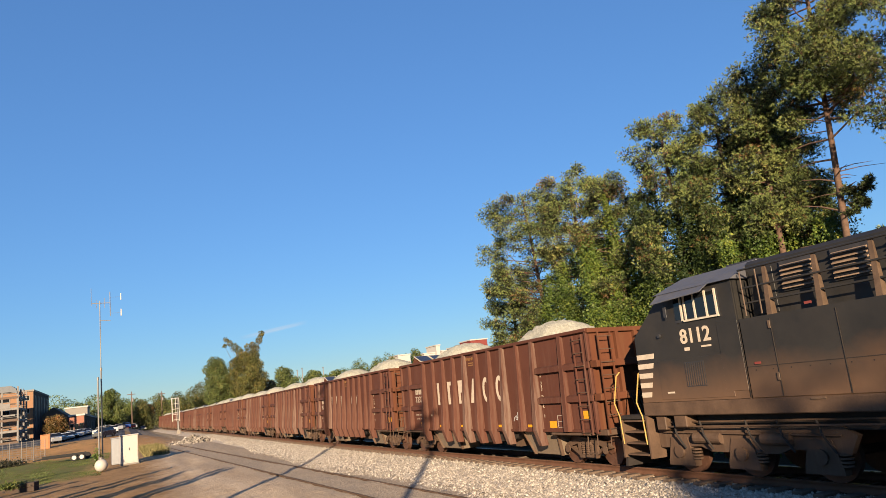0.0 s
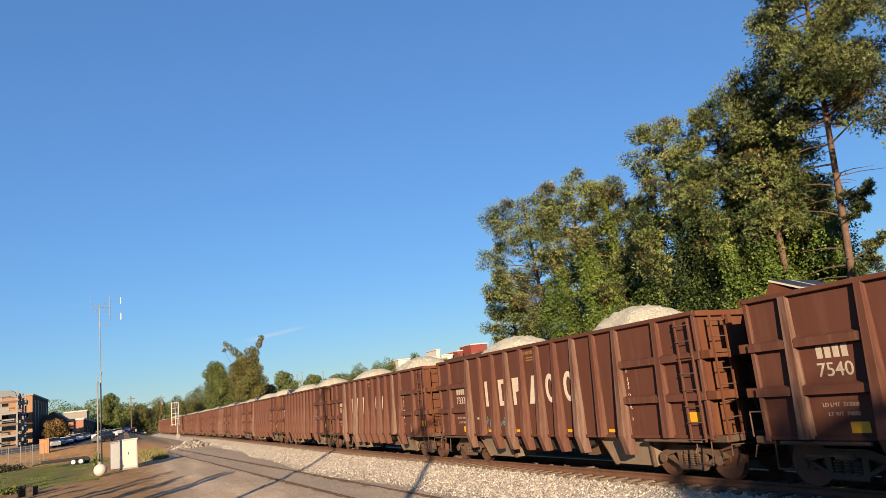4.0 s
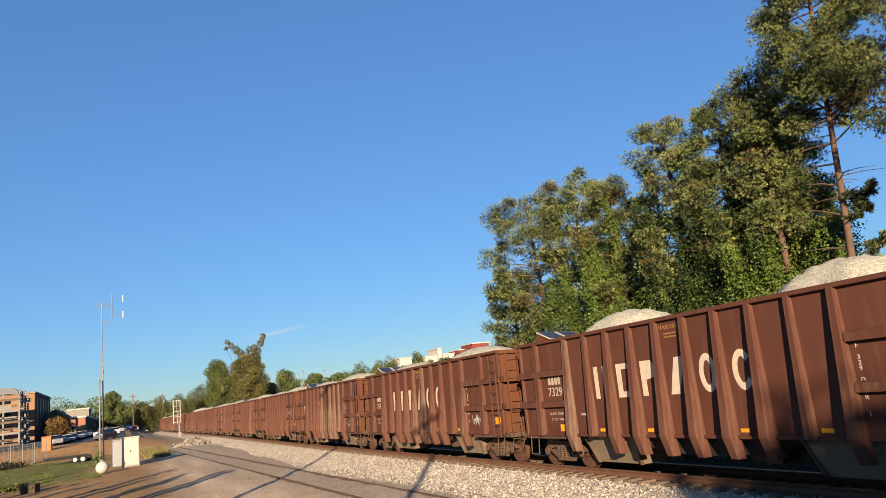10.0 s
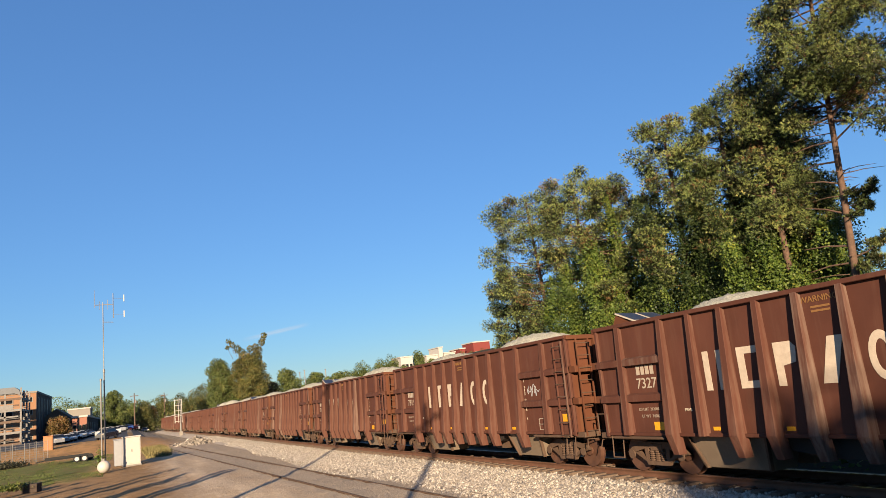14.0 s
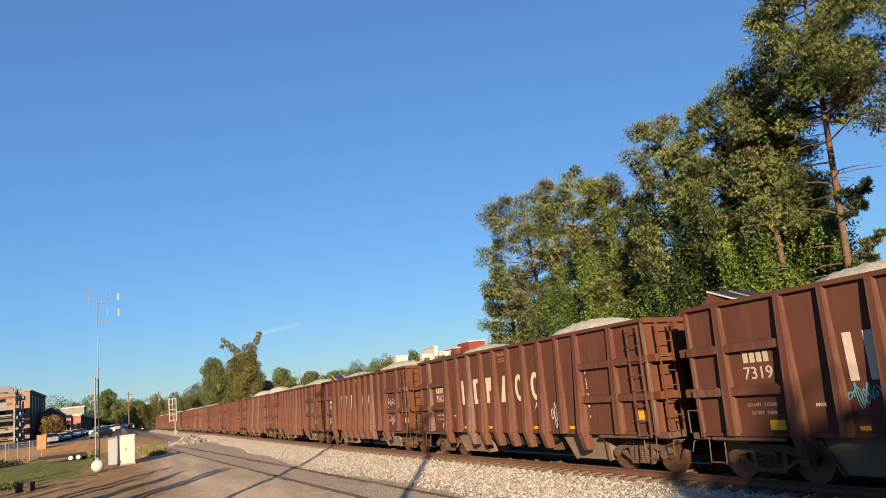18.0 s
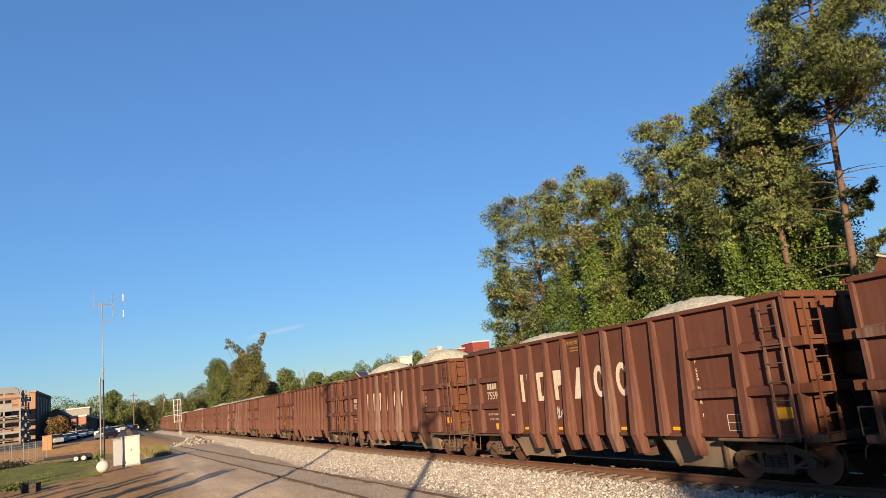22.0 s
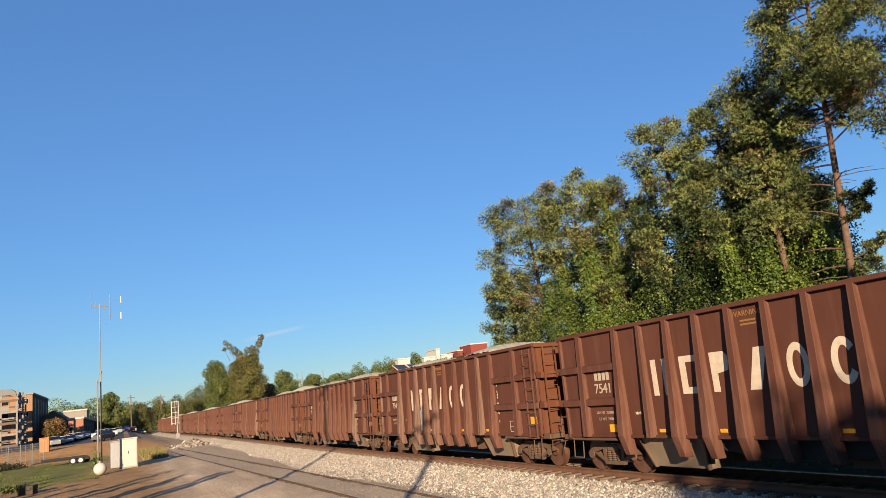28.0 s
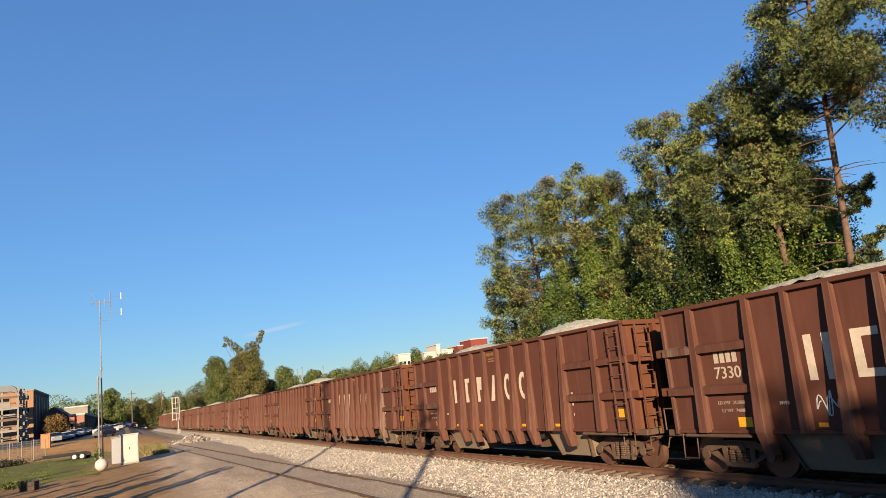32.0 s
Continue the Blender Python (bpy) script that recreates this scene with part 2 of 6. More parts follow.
LAWNLEAF = leaf_mat("lawn_blades", (0.0, (0.055, 0.08, 0.017)), (0.6, (0.105, 0.135, 0.03)), (1.0, (0.19, 0.18, 0.06)))
OAKLEAF = leaf_mat("broad_leaves", (0.0, (0.06, 0.09, 0.024)), (0.6, (0.125, 0.16, 0.042)), (0.92, (0.20, 0.19, 0.05)), (1.0, (0.28, 0.18, 0.05)))
BROWNOAK = leaf_mat("browning_leaves", (0.0, (0.055, 0.07, 0.02)), (0.5, (0.13, 0.135, 0.035)), (0.85, (0.22, 0.165, 0.045)), (1.0, (0.30, 0.17, 0.05)))
AUTUMNGREEN = leaf_mat("mixed_autumn_leaves", (0.0, (0.05, 0.075, 0.022)), (0.6, (0.12, 0.13, 0.035)), (0.85, (0.19, 0.14, 0.04)), (1.0, (0.26, 0.11, 0.035)))
# brush colour darkened to stand in for the shade it lies in
DARKBRUSH = leaf_mat("shade_dark_brush", (0.0, (0.025, 0.03, 0.014)), (0.6, (0.05, 0.05, 0.025)), (1.0, (0.09, 0.07, 0.04)))
AUTUMN = leaf_mat("autumn_leaves", (0.0, (0.07, 0.065, 0.02)), (0.5, (0.15, 0.10, 0.03)), (1.0, (0.26, 0.10, 0.035)))
WEED = leaf_mat("dry_grass", (0.0, (0.12, 0.12, 0.035)), (0.6, (0.26, 0.22, 0.08)), (1.0, (0.40, 0.32, 0.16)))


def earth_mat():
    """Bare red-brown dirt, gravelly lane, lawn at the left, worn tracks."""
    m = Nodes("dirt_grass_and_shade", 0.95, 0, 0.1)
    p = m.world_pos()
    x, y = m.axis(p, 0), m.axis(p, 1)
    big, mid, fine = m.noise(0.12, 5, 0.6, p), m.noise(0.9, 5, 0.65, p), m.noise(9, 4, 0.7, p)
    along = m.noise(1.1, 4, 0.6, m.scaled(p, 1.0, 0.07, 1.0))
    dirt = m.ramp(m.math("ADD", m.math("MULTIPLY", mid, 0.55), m.math("MULTIPLY", fine, 0.45)), (0.25, (0.22, 0.125, 0.055)), (0.55, (0.46, 0.28, 0.13)), (0.8, (0.66, 0.46, 0.25)))
    lane = m.ramp(m.math("ADD", m.math("MULTIPLY", along, 0.5), m.math("MULTIPLY", fine, 0.5)), (0.36, (0.46, 0.33, 0.205)), (0.64, (0.90, 0.70, 0.475)))
    edge = m.math("ADD", x, m.math("MULTIPLY", m.math("SUBTRACT", mid, 0.5), 4.0))
    c = m.mix(m.span(edge, 1.0, 3.5), dirt, lane)
    gravel = m.ramp(fine, (0.36, (0.34, 0.25, 0.16)), (0.62, (0.70, 0.545, 0.375)))
    c = m.mix(m.math("MULTIPLY", m.math("MULTIPLY", m.span(big, 0.44, 0.58), m.span(edge, 2.0, 5.0)), 0.75), c, gravel)
    beside = m.span(m.math("ADD", m.math("ADD", x, m.math("MULTIPLY", y, 0.038)), m.math("MULTIPLY", m.math("SUBTRACT", mid, 0.5), 1.2)), 6.9, 7.8)
    grit = m.ramp(m.noise(22, 3, 0.7, p), (0.34, (0.22, 0.17, 0.12)), (0.66, (0.72, 0.60, 0.45)))
    c = m.mix(m.math("MULTIPLY", beside, 0.85), c, grit)
    grass = m.ramp(m.math("ADD", m.math("MULTIPLY", fine, 0.6), m.math("MULTIPLY", mid, 0.4)), (0.3, (0.085, 0.115, 0.026)), (0.5, (0.165, 0.19, 0.045)), (0.75, (0.38, 0.29, 0.12)))
    c = m.mix(m.math("MULTIPLY", m.span(edge, -1.6, -3.4), m.math("MULTIPLY", m.span(mid, 0.34, 0.52, 0.25, 1.0), m.span(m.math("ADD", y, m.math("MULTIPLY", m.math("SUBTRACT", mid, 0.5), 16.0)), 52, 60))), c, grass)
    # ground behind the track painted dark, standing in for shade under the train
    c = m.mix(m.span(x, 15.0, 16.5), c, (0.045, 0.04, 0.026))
    far = m.math("MULTIPLY", m.span(y, 95, 120), m.span(mid, 0.4, 0.6))
    c = m.mix(m.math("MULTIPLY", far, 0.6), c, (0.17, 0.14, 0.06))
    bank = m.math("MULTIPLY", m.math("MULTIPLY", m.span(y, 92, 100), m.span(y, 150, 130)), m.span(x, 8, 4))
    c = m.mix(m.math("MULTIPLY", bank, m.span(mid, 0.35, 0.5, 0.4, 1.0)), c, (0.56, 0.31, 0.125))
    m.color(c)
    return m.bump(m.math("ADD", m.math("MULTIPLY", fine, 0.7), mid), 1.0, 0.06).mat


EARTH = earth_mat()


def brick_mat(name, col, mortar):
    m = Nodes(name, 0.85, 0, 0.2)
    n = m.t.nodes.new("ShaderNodeTexBrick")
    n.inputs["Color1"].default_value = (*col, 1)
    n.inputs["Color2"].default_value = (*(c * 0.75 for c in col), 1)
    n.inputs["Mortar"].default_value = (*mortar, 1)
    n.inputs["Scale"].default_value = 4.0
    m.link(m.pos, n.inputs["Vector"])
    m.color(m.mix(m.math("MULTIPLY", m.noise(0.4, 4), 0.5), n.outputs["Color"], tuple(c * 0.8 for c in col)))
    return m.mat


TANBRICK = brick_mat("tan_brick", (0.44, 0.185, 0.08), (0.36, 0.21, 0.12))
# brown brick; on the side walls its dark tone is painted shade
DARKBRICK = brick_mat("brown_brick_and_shade", (0.09, 0.052, 0.038), (0.12, 0.09, 0.075))
REDBRICK = brick_mat("red_brick", (0.42, 0.10, 0.055), (0.38, 0.20, 0.14))


# ---- mesh helpers ----
def part(name, bm, material, parent=None, label="", smooth=False):
    me = bpy.data.meshes.new(name)
    bm.to_mesh(me)
    bm.free()
    me.materials.append(material)
    if smooth:
        me.polygons.foreach_set("use_smooth", [True] * len(me.polygons))
    ob = new(name, me)
    ob.parent = parent
    if label:
        ob["label"] = label
    return ob


def twin(ob, name, parent, m=Matrix()):
    """Another part on the same mesh."""
    t = new(name, ob.data)
    t.parent, t.matrix_basis = parent, m
    return t


def mesh_np(name, verts, faces, material, parent=None, smooth=False):
    """A mesh from number arrays; faces is (n, 3) or (n, 4)."""
    me = bpy.data.meshes.new(name)
    n, k = faces.shape
    me.vertices.add(len(verts))
    me.vertices.foreach_set("co", np.asarray(verts, np.float32).ravel())
    me.loops.add(n * k)
    me.loops.foreach_set("vertex_index", faces.astype(np.int32).ravel())
    me.polygons.add(n)
    me.polygons.foreach_set("loop_start", np.arange(0, n * k, k, dtype=np.int32))
    if smooth:
        me.polygons.foreach_set("use_smooth", np.ones(n, bool))
    me.update(calc_edges=True)
    me.materials.append(material)
    ob = new(name, me)
    ob.parent = parent
    return ob


def box(bm, x0, x1, y0, y1, z0, z1, bevel=0.0):
    r = bmesh.ops.create_cube(bm, size=1)
    for v in r["verts"]:
        v.co = Vector(((x0 + x1) / 2 + v.co.x * (x1 - x0), (y0 + y1) / 2 + v.co.y * (y1 - y0), (z0 + z1) / 2 + v.co.z * (z1 - z0)))
    if bevel:
        es = list({e for v in r["verts"] for e in v.link_edges})
        bmesh.ops.bevel(bm, geom=es, offset=bevel, segments=1, affect="EDGES")
    return bm


def hull(bm, bottom, top):
    """A closed solid between two rings of equal count."""
    lo, hi = [bm.verts.new(p) for p in bottom], [bm.verts.new(p) for p in top]
    n = len(lo)
    fs = [bm.faces.new(lo[::-1]), bm.faces.new(hi)]
    fs += [bm.faces.new((lo[i], lo[(i + 1) % n], hi[(i + 1) % n], hi[i])) for i in range(n)]
    bmesh.ops.recalc_face_normals(bm, faces=fs)
    return bm


def prism(bm, axis, lo, hi, pts):
    """A polygon pushed along an axis; pts are in the other two axes, in order x, y, z."""
    def at(p, v):
        q = list(p)
        q.insert(axis, v)
        return q
    return hull(bm, [at(p, lo) for p in pts], [at(p, hi) for p in pts])


def rod(bm, p, q, r, seg=8, r2=None):
    p, q = Vector(p), Vector(q)
    d = q - p
    m = Matrix.Translation((p + q) / 2) @ d.to_track_quat("Z", "Y").to_matrix().to_4x4()
    bmesh.ops.create_cone(bm, cap_ends=True, segments=seg, radius1=r, radius2=r if r2 is None else r2, depth=d.length, matrix=m)
    return bm


def B():
    return bmesh.new()


def thing(name, label, category, group="", kind=""):
    return tagged(new(name), label, category, group, kind)


def sweep(path, profile, closed=True):
    """Verts and quads of a profile of (side, up) along path rows (x, y, z, heading)."""
    P = np.asarray(path, float)
    prof = np.asarray(profile, float)
    c, s = np.cos(P[:, 3]), np.sin(P[:, 3])
    n, k = len(P), len(prof)
    V = np.empty((n, k, 3))
    V[:, :, 0] = P[:, 0:1] + c[:, None] * prof[None, :, 0]
    V[:, :, 1] = P[:, 1:2] - s[:, None] * prof[None, :, 0]
    V[:, :, 2] = P[:, 2:3] + prof[None, :, 1]
    i, j = np.meshgrid(np.arange(n - 1), np.arange(k if closed else k - 1), indexing="ij")
    a, b = i * k + j, i * k + (j + 1) % k
    return V.reshape(-1, 3), np.stack([a.ravel(), b.ravel(), (b + k).ravel(), (a + k).ravel()], 1)


def lettering(name, text, size, material, parent, m, label="", bold=0.004):
    """Flat raised writing in the built-in font."""
    cu = bpy.data.curves.new(name, "FONT")
    cu.body, cu.size, cu.extrude, cu.align_x, cu.offset, cu.space_line, cu.resolution_u = text, size, 0.004, "CENTER", size * bold, 0.86, 3
    tmp = bpy.data.objects.new(name, cu)
    me = bpy.data.meshes.new_from_object(tmp)
    bpy.data.objects.remove(tmp)
    me.materials.append(material)
    ob = new(name, me)
    ob.parent, ob.matrix_basis = parent, m
    if label:
        ob["label"] = label
    return ob


# ---- the line of the railway ----
NEAR_RAIL = 12.90
CANT = 2.0
GAUGE = 1.505
HALF = GAUGE / 2


def line_table():
    """Distance along the line, the near rail's x and y, and the heading: a slight swing in, then a long bend to the right."""
    s = np.arange(-60.0, 460.0, 0.5)
    h = np.interp(s, [25, 55, 100, 110, 236], [-0.0187, 0.001, 0.001, -0.009, -0.009]) + np.maximum(0, s - 236) / 300
    x, y = (np.concatenate([[0], np.cumsum(f(h[:-1]) * 0.5)]) for f in (np.sin, np.cos))
    start = int(np.argmin(np.abs(s)))
    return s, NEAR_RAIL + x - x[start], y - y[start], h


LINE = line_table()


def on_line(s):
    """Place of the near rail and heading at s metres along the line."""
    return tuple(float(np.interp(s, LINE[0], col)) for col in LINE[1:])


def line_pose(s):
    """The track's centre at rail height, canted, with y along the line."""
    x, y, h = on_line(s)
    return Matrix.Translation((x, y, 0)) @ Matrix.Rotation(-h, 4, "Z") @ Matrix.Rotation(radians(CANT), 4, "Y") @ Matrix.Translation((HALF, 0, 0))


# ---- ground ----
def ground_z(x, y):
    z = -0.45 + 0 * x
    r = np.sqrt((x + 1) ** 2 + y ** 2)
    z = z + 1.6 * np.clip((13 - r) / 7, 0, 1) ** 2 * (3 - 2 * np.clip((13 - r) / 7, 0, 1))
    side = np.clip((x - 45) / 90, 0, 1)
    z = z + 17 * side ** 1.5 * np.clip((y - 60) / 160, 0, 1)
    # the dirt bank up to the car park, which goes on rising gently
    rise = np.clip((y - 102) / 26, 0, 1)
    z = z + (1.35 * rise ** 2 * (3 - 2 * rise) + 0.005 * np.clip(y - 130, 0, 260)) * np.clip((7 - x) / 6, 0, 1)
    return z


def build_ground():
    def spread(near0, near1, step, far):
        mid = list(np.arange(near0, near1, step))
        out = [near1 + (1.13 ** k - 1) * 12 for k in range(1, far)]
        back = [near0 - (1.13 ** k - 1) * 12 for k in range(far - 1, 0, -1)]
        return np.array(back + mid + out)
    xs, ys = spread(-16, 12, 0.4, 44), spread(-10, 100, 0.5, 44)
    X, Y = np.meshgrid(xs, ys)
    Z = ground_z(X, Y)
    rng = np.random.default_rng(3)
    near = (X > -25) & (X < 9) & (Y > 14) & (Y < 130)
    lumps = sum(amp * np.sin(fx * X + fy * Y + ph) for amp, fx, fy, ph in ((0.014, 1.9, 0.15, 0.4), (0.010, 3.3, -0.2, 2.0), (0.012, 0.8, 0.5, 1.1), (0.008, 4.9, 0.2, 0.2)))
    Z = Z + near * (lumps + rng.normal(0, 0.016, Z.shape))
    V = np.stack([X, Y, Z], -1).reshape(-1, 3)
    n, m = X.shape
    i, j = np.meshgrid(np.arange(n - 1), np.arange(m - 1), indexing="ij")
    a = (i * m + j).ravel()
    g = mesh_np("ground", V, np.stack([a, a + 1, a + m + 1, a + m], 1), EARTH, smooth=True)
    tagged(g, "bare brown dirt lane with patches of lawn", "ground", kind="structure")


build_ground()
rows = np.stack([LINE[1], LINE[2], 0 * LINE[1], LINE[3]], 1)[::2]
cr = math.tan(radians(CANT))
v, q = sweep(rows, [(-3.5, -0.52), (-2.1, -0.36), (-1.1, -0.235), (-0.55, -0.22), (2.05, -0.22 - cr * 2.6), (2.5, -0.3), (4.2, -0.52)], closed=False)
rng = np.random.default_rng(5)
bed = mesh_np("ballast_bed", v, q, BALLASTMAT)
tagged(bed, "pale grey crushed-stone ballast bed under the main track", "ballast", kind="structure")


def build_stones():
    """Loose stones over the near shoulder of the bed."""
    rng = np.random.default_rng(11)
    n = 52000
    s = 6 + 105 * rng.random(n) ** 1.7
    t = rng.random(n) ** 0.8
    wide = np.interp(s, [18, 45, 60, 80], [3.85, 3.7, 3.0, 2.5])
    off = -wide * (1 - t) + 0.25 * np.sin(s * 0.31) * (1 - t)
    x0, y0 = np.interp(s, LINE[0], LINE[1]), np.interp(s, LINE[0], LINE[2])
    z = np.interp(off, [-4.0, -3.3, -2.1, -1.1, -0.55, 0.0], [-0.46, -0.46, -0.36, -0.235, -0.225, -0.225])
    C = np.stack([x0 + off, y0, z + 0.004], 1)
    base = np.array([[1, 0, 0], [-1, 0, 0], [0, 1, 0], [0, -1, 0], [0, 0, 1]], float)
    size = (0.018 + 0.026 * rng.random((n, 1, 1))) * (1 + s / 140)[:, None, None] * (0.7 + 0.6 * rng.random((n, 1, 3)))
    V = base[None] * size * (0.75 + 0.5 * rng.random((n, 5, 1)))
    ang = rng.random(n) * 6.28
    c, sn = np.cos(ang)[:, None], np.sin(ang)[:, None]
    tilt = (rng.random(n)[:, None] - 0.5) * 1.2
    y1, z1 = V[:, :, 1] * np.cos(tilt) - V[:, :, 2] * np.sin(tilt), V[:, :, 1] * np.sin(tilt) + V[:, :, 2] * np.cos(tilt)
    V = np.stack([V[:, :, 0] * c - y1 * sn, V[:, :, 0] * sn + y1 * c, z1], 2) + C[:, None]
    tri = np.array([[0, 2, 4], [2, 1, 4], [1, 3, 4], [3, 0, 4]])
    F = (np.arange(n)[:, None, None] * 5 + tri[None]).reshape(-1, 3)
    tagged(mesh_np("ballast_stones", V.reshape(-1, 3), F, STONE), "loose grey and tan ballast stones on the shoulder", "stones", kind="stuff")


build_stones()

# main track
track = thing("railway_track", "rusty-sided steel rails on weathered wooden ties", "railway track", kind="structure")
PROFILE = [(-0.035, 0.0), (0.035, 0.0), (0.037, -0.035), (0.009, -0.05), (0.009, -0.15), (0.07, -0.165), (0.07, -0.178), (-0.07, -0.178), (-0.07, -0.165), (-0.009, -0.15), (-0.009, -0.05), (-0.037, -0.035)]
for off, dz in ((0.0, 0.0), (GAUGE, -GAUGE * cr)):
    v, q = sweep(rows[:760], [(p + off, z + dz) for p, z in PROFILE])
    mesh_np("rail", v, q, RAILSIDE, track)
    v, q = sweep(rows[:760], [(off - 0.03, dz + 0.003), (off + 0.03, dz + 0.003)], closed=False)
    mesh_np("rail_head", v, q, RAILTOP, track)
# the siding let into the lane
siding = thing("siding_track", "rusty siding rails sunk in the dirt lane", "railway track", kind="structure")
srow = np.array([(9.42 - 0.0395 * s, s, -0.38, -0.0395) for s in np.arange(-25, 112, 2.0)])
for off in (0.0, -1.56):
    v, q = sweep(srow, [(p * 1.0 + off, z) for p, z in PROFILE])
    mesh_np("rail", v, q, BURIEDRAIL, siding)


# ---- hopper cars ----
CAR_LEN = 14.06
PITCH = 15.45
YE = CAR_LEN / 2
RIBS = [YE - 0.97] + [YE - 2.57 - 0.957 * k for k in range(10)] + [YE - 12.72]
SIDE = -1.50


def rings(bm, levels):
    """Stacked rectangles (z, x_in, x_out, half_width) joined to one solid."""
    vs = []
    for z, xi, xo, w in levels:
        vs.append([bm.verts.new(p) for p in ((xi, -w * 1.15, z), (xi, w * 1.15, z), (xo, w, z), (xo, -w, z))])
    bm.faces.new(vs[0])
    bm.faces.new(vs[-1][::-1])
    for a, b in zip(vs, vs[1:]):
        for i in range(4):
            bm.faces.new((a[i], b[i], b[(i + 1) % 4], a[(i + 1) % 4]))
    bmesh.ops.recalc_face_normals(bm, faces=bm.faces[:])
    return bm


def coil(bm, z0, z1, r0, r1, turns, seg=10):
    """A coil spring as one turned body with a ridge for each turn."""
    prof = [(r0, z0)]
    for k in range(turns):
        h = (z1 - z0) / turns
        prof += [(r1, z0 + h * (k + 0.25)), (r1, z0 + h * (k + 0.65)), (r0, z0 + h * (k + 1))]
    loops = [[bm.verts.new((r * math.cos(math.tau * j / seg), r * math.sin(math.tau * j / seg), z)) for j in range(seg)] for r, z in prof]
    for p, q in zip(loops, loops[1:]):
        for j in range(seg):
            bm.faces.new((p[j], p[(j + 1) % seg], q[(j + 1) % seg], q[j]))
    return bm


def build_truck(car, y):
    t = new("truck")
    t.parent, t.matrix_basis = car, pose(0, y, 0)
    for sx in (-1, 1):
        x = sx * 1.0
        bm = B()
        # top and bottom members of the cast side frame, with the spring window between
        prism(bm, 0, x - 0.06, x + 0.06, [(-1.12, 0.50), (-0.95, 0.62), (-0.45, 0.78), (0.45, 0.78), (0.95, 0.62), (1.12, 0.50), (0.95, 0.47), (0.40, 0.62), (-0.40, 0.62), (-0.95, 0.47)])
        prism(bm, 0, x - 0.06, x + 0.06, [(-0.85, 0.50), (-0.42, 0.28), (-0.38, 0.20), (0.38, 0.20), (0.42, 0.28), (0.85, 0.50), (0.70, 0.52), (0.34, 0.32), (-0.34, 0.32), (-0.70, 0.52)])
        for sy in (-1, 1):
            prism(bm, 0, x - 0.055, x + 0.055, [(sy * 0.30, 0.30), (sy * 0.42, 0.30), (sy * 0.46, 0.66), (sy * 0.32, 0.66)])
            rod(bm, (x - 0.09 + 0.0, sy * 0.89, 0.457), (x + sx * 0.13, sy * 0.89, 0.457), 0.115, 12)
        part("side_frame", bm, TRUCKMAT, t)
        for k in range(3):
            sp = coil(B(), 0.30, 0.57, 0.066, 0.095, 5)
            part("spring", sp, TRUCKMAT, t).matrix_basis = pose(x + sx * 0.005, -0.195 + 0.195 * k, 0)
    part("bolster", box(B(), -1.08, 1.08, -0.22, 0.22, 0.56, 0.74, 0.02), TRUCKMAT, t)
    for sy in (-1, 1):
        bm = B()
        rod(bm, (-0.72, 0, 0), (0.72, 0, 0), 0.08, 12)
        for sx in (-1, 1):
            rod(bm, (sx * 0.70, 0, 0), (sx * 0.83, 0, 0), 0.457, 36)
            rod(bm, (sx * 0.68, 0, 0), (sx * 0.705, 0, 0), 0.485, 36)
            rod(bm, (sx * 0.82, 0, 0), (sx * 0.90, 0, 0), 0.13, 16)
            for k in range(3):
                a = k * 2.1 + 0.4
                rod(bm, (sx * 0.815, 0.25 * math.cos(a), 0.25 * math.sin(a)), (sx * 0.837, 0.25 * math.cos(a), 0.25 * math.sin(a)), 0.035, 8)
        w = part("wheelset", bm, WHEELMAT, t)
        w.matrix_basis = pose(0, sy * 0.89, 0.457)
    return t


def load_mesh(name, peaks, seed):
    """Heaped crushed stone filling the car."""
    rng = np.random.default_rng(seed)
    xs, ys = np.linspace(-1.44, 1.44, 24), np.linspace(-YE + 0.06, YE - 0.06, 100)
    X, Y = np.meshgrid(xs, ys)
    Z = np.full(X.shape, 3.45)
    for y0, top, lx, ly in peaks:
        d = np.sqrt((X / lx) ** 2 + ((Y - y0) / ly) ** 2)
        Z = np.maximum(Z, 3.42 + (top - 3.42) * (1 - np.clip(d, 0, 1) ** 2.1))
    Z = np.minimum(Z, 3.80 + (1.44 - np.abs(X)) * 0.75)
    Z = Z + rng.normal(0, 0.020, Z.shape)
    X, Y = X + rng.normal(0, 0.012, X.shape) * (np.abs(X) < 1.4), Y + rng.normal(0, 0.012, X.shape)
    n, m = X.shape
    i, j = np.meshgrid(np.arange(n - 1), np.arange(m - 1), indexing="ij")
    a = (i * m + j).ravel()
    return mesh_np(name, np.stack([X, Y, Z], -1).reshape(-1, 3), np.stack([a, a + 1, a + m + 1, a + m], 1), LOADMAT)


LOADS = [load_mesh("gravel_load", p, 20 + k) for k, p in enumerate((
    ((3.1, 4.44, 1.9, 2.15), (-3.6, 4.50, 1.9, 2.05)),
    ((3.2, 4.20, 2.0, 2.5), (-3.4, 4.30, 2.0, 2.7)),
    ((3.1, 4.02, 2.2, 3.6), (-3.1, 4.06, 2.2, 3.8))))]


def mark(name, material, parent, y0, y1, z0, z1, x=SIDE - 0.004, label=""):
    """A flat painted or stuck-on rectangle on the near side."""
    return part(name, box(B(), x - 0.003, x + 0.003, min(y0, y1), max(y0, y1), z0, z1), material, parent, label)


def side_text(name, text, size, material, parent, y, z, x=SIDE - 0.006, label="", bold=0.004):
    m = Matrix.Translation((x, y, z)) @ Matrix.Rotation(radians(-90), 4, "Z") @ Matrix.Rotation(radians(90), 4, "X")
    return lettering(name, text, size, material, parent, m, label, bold)


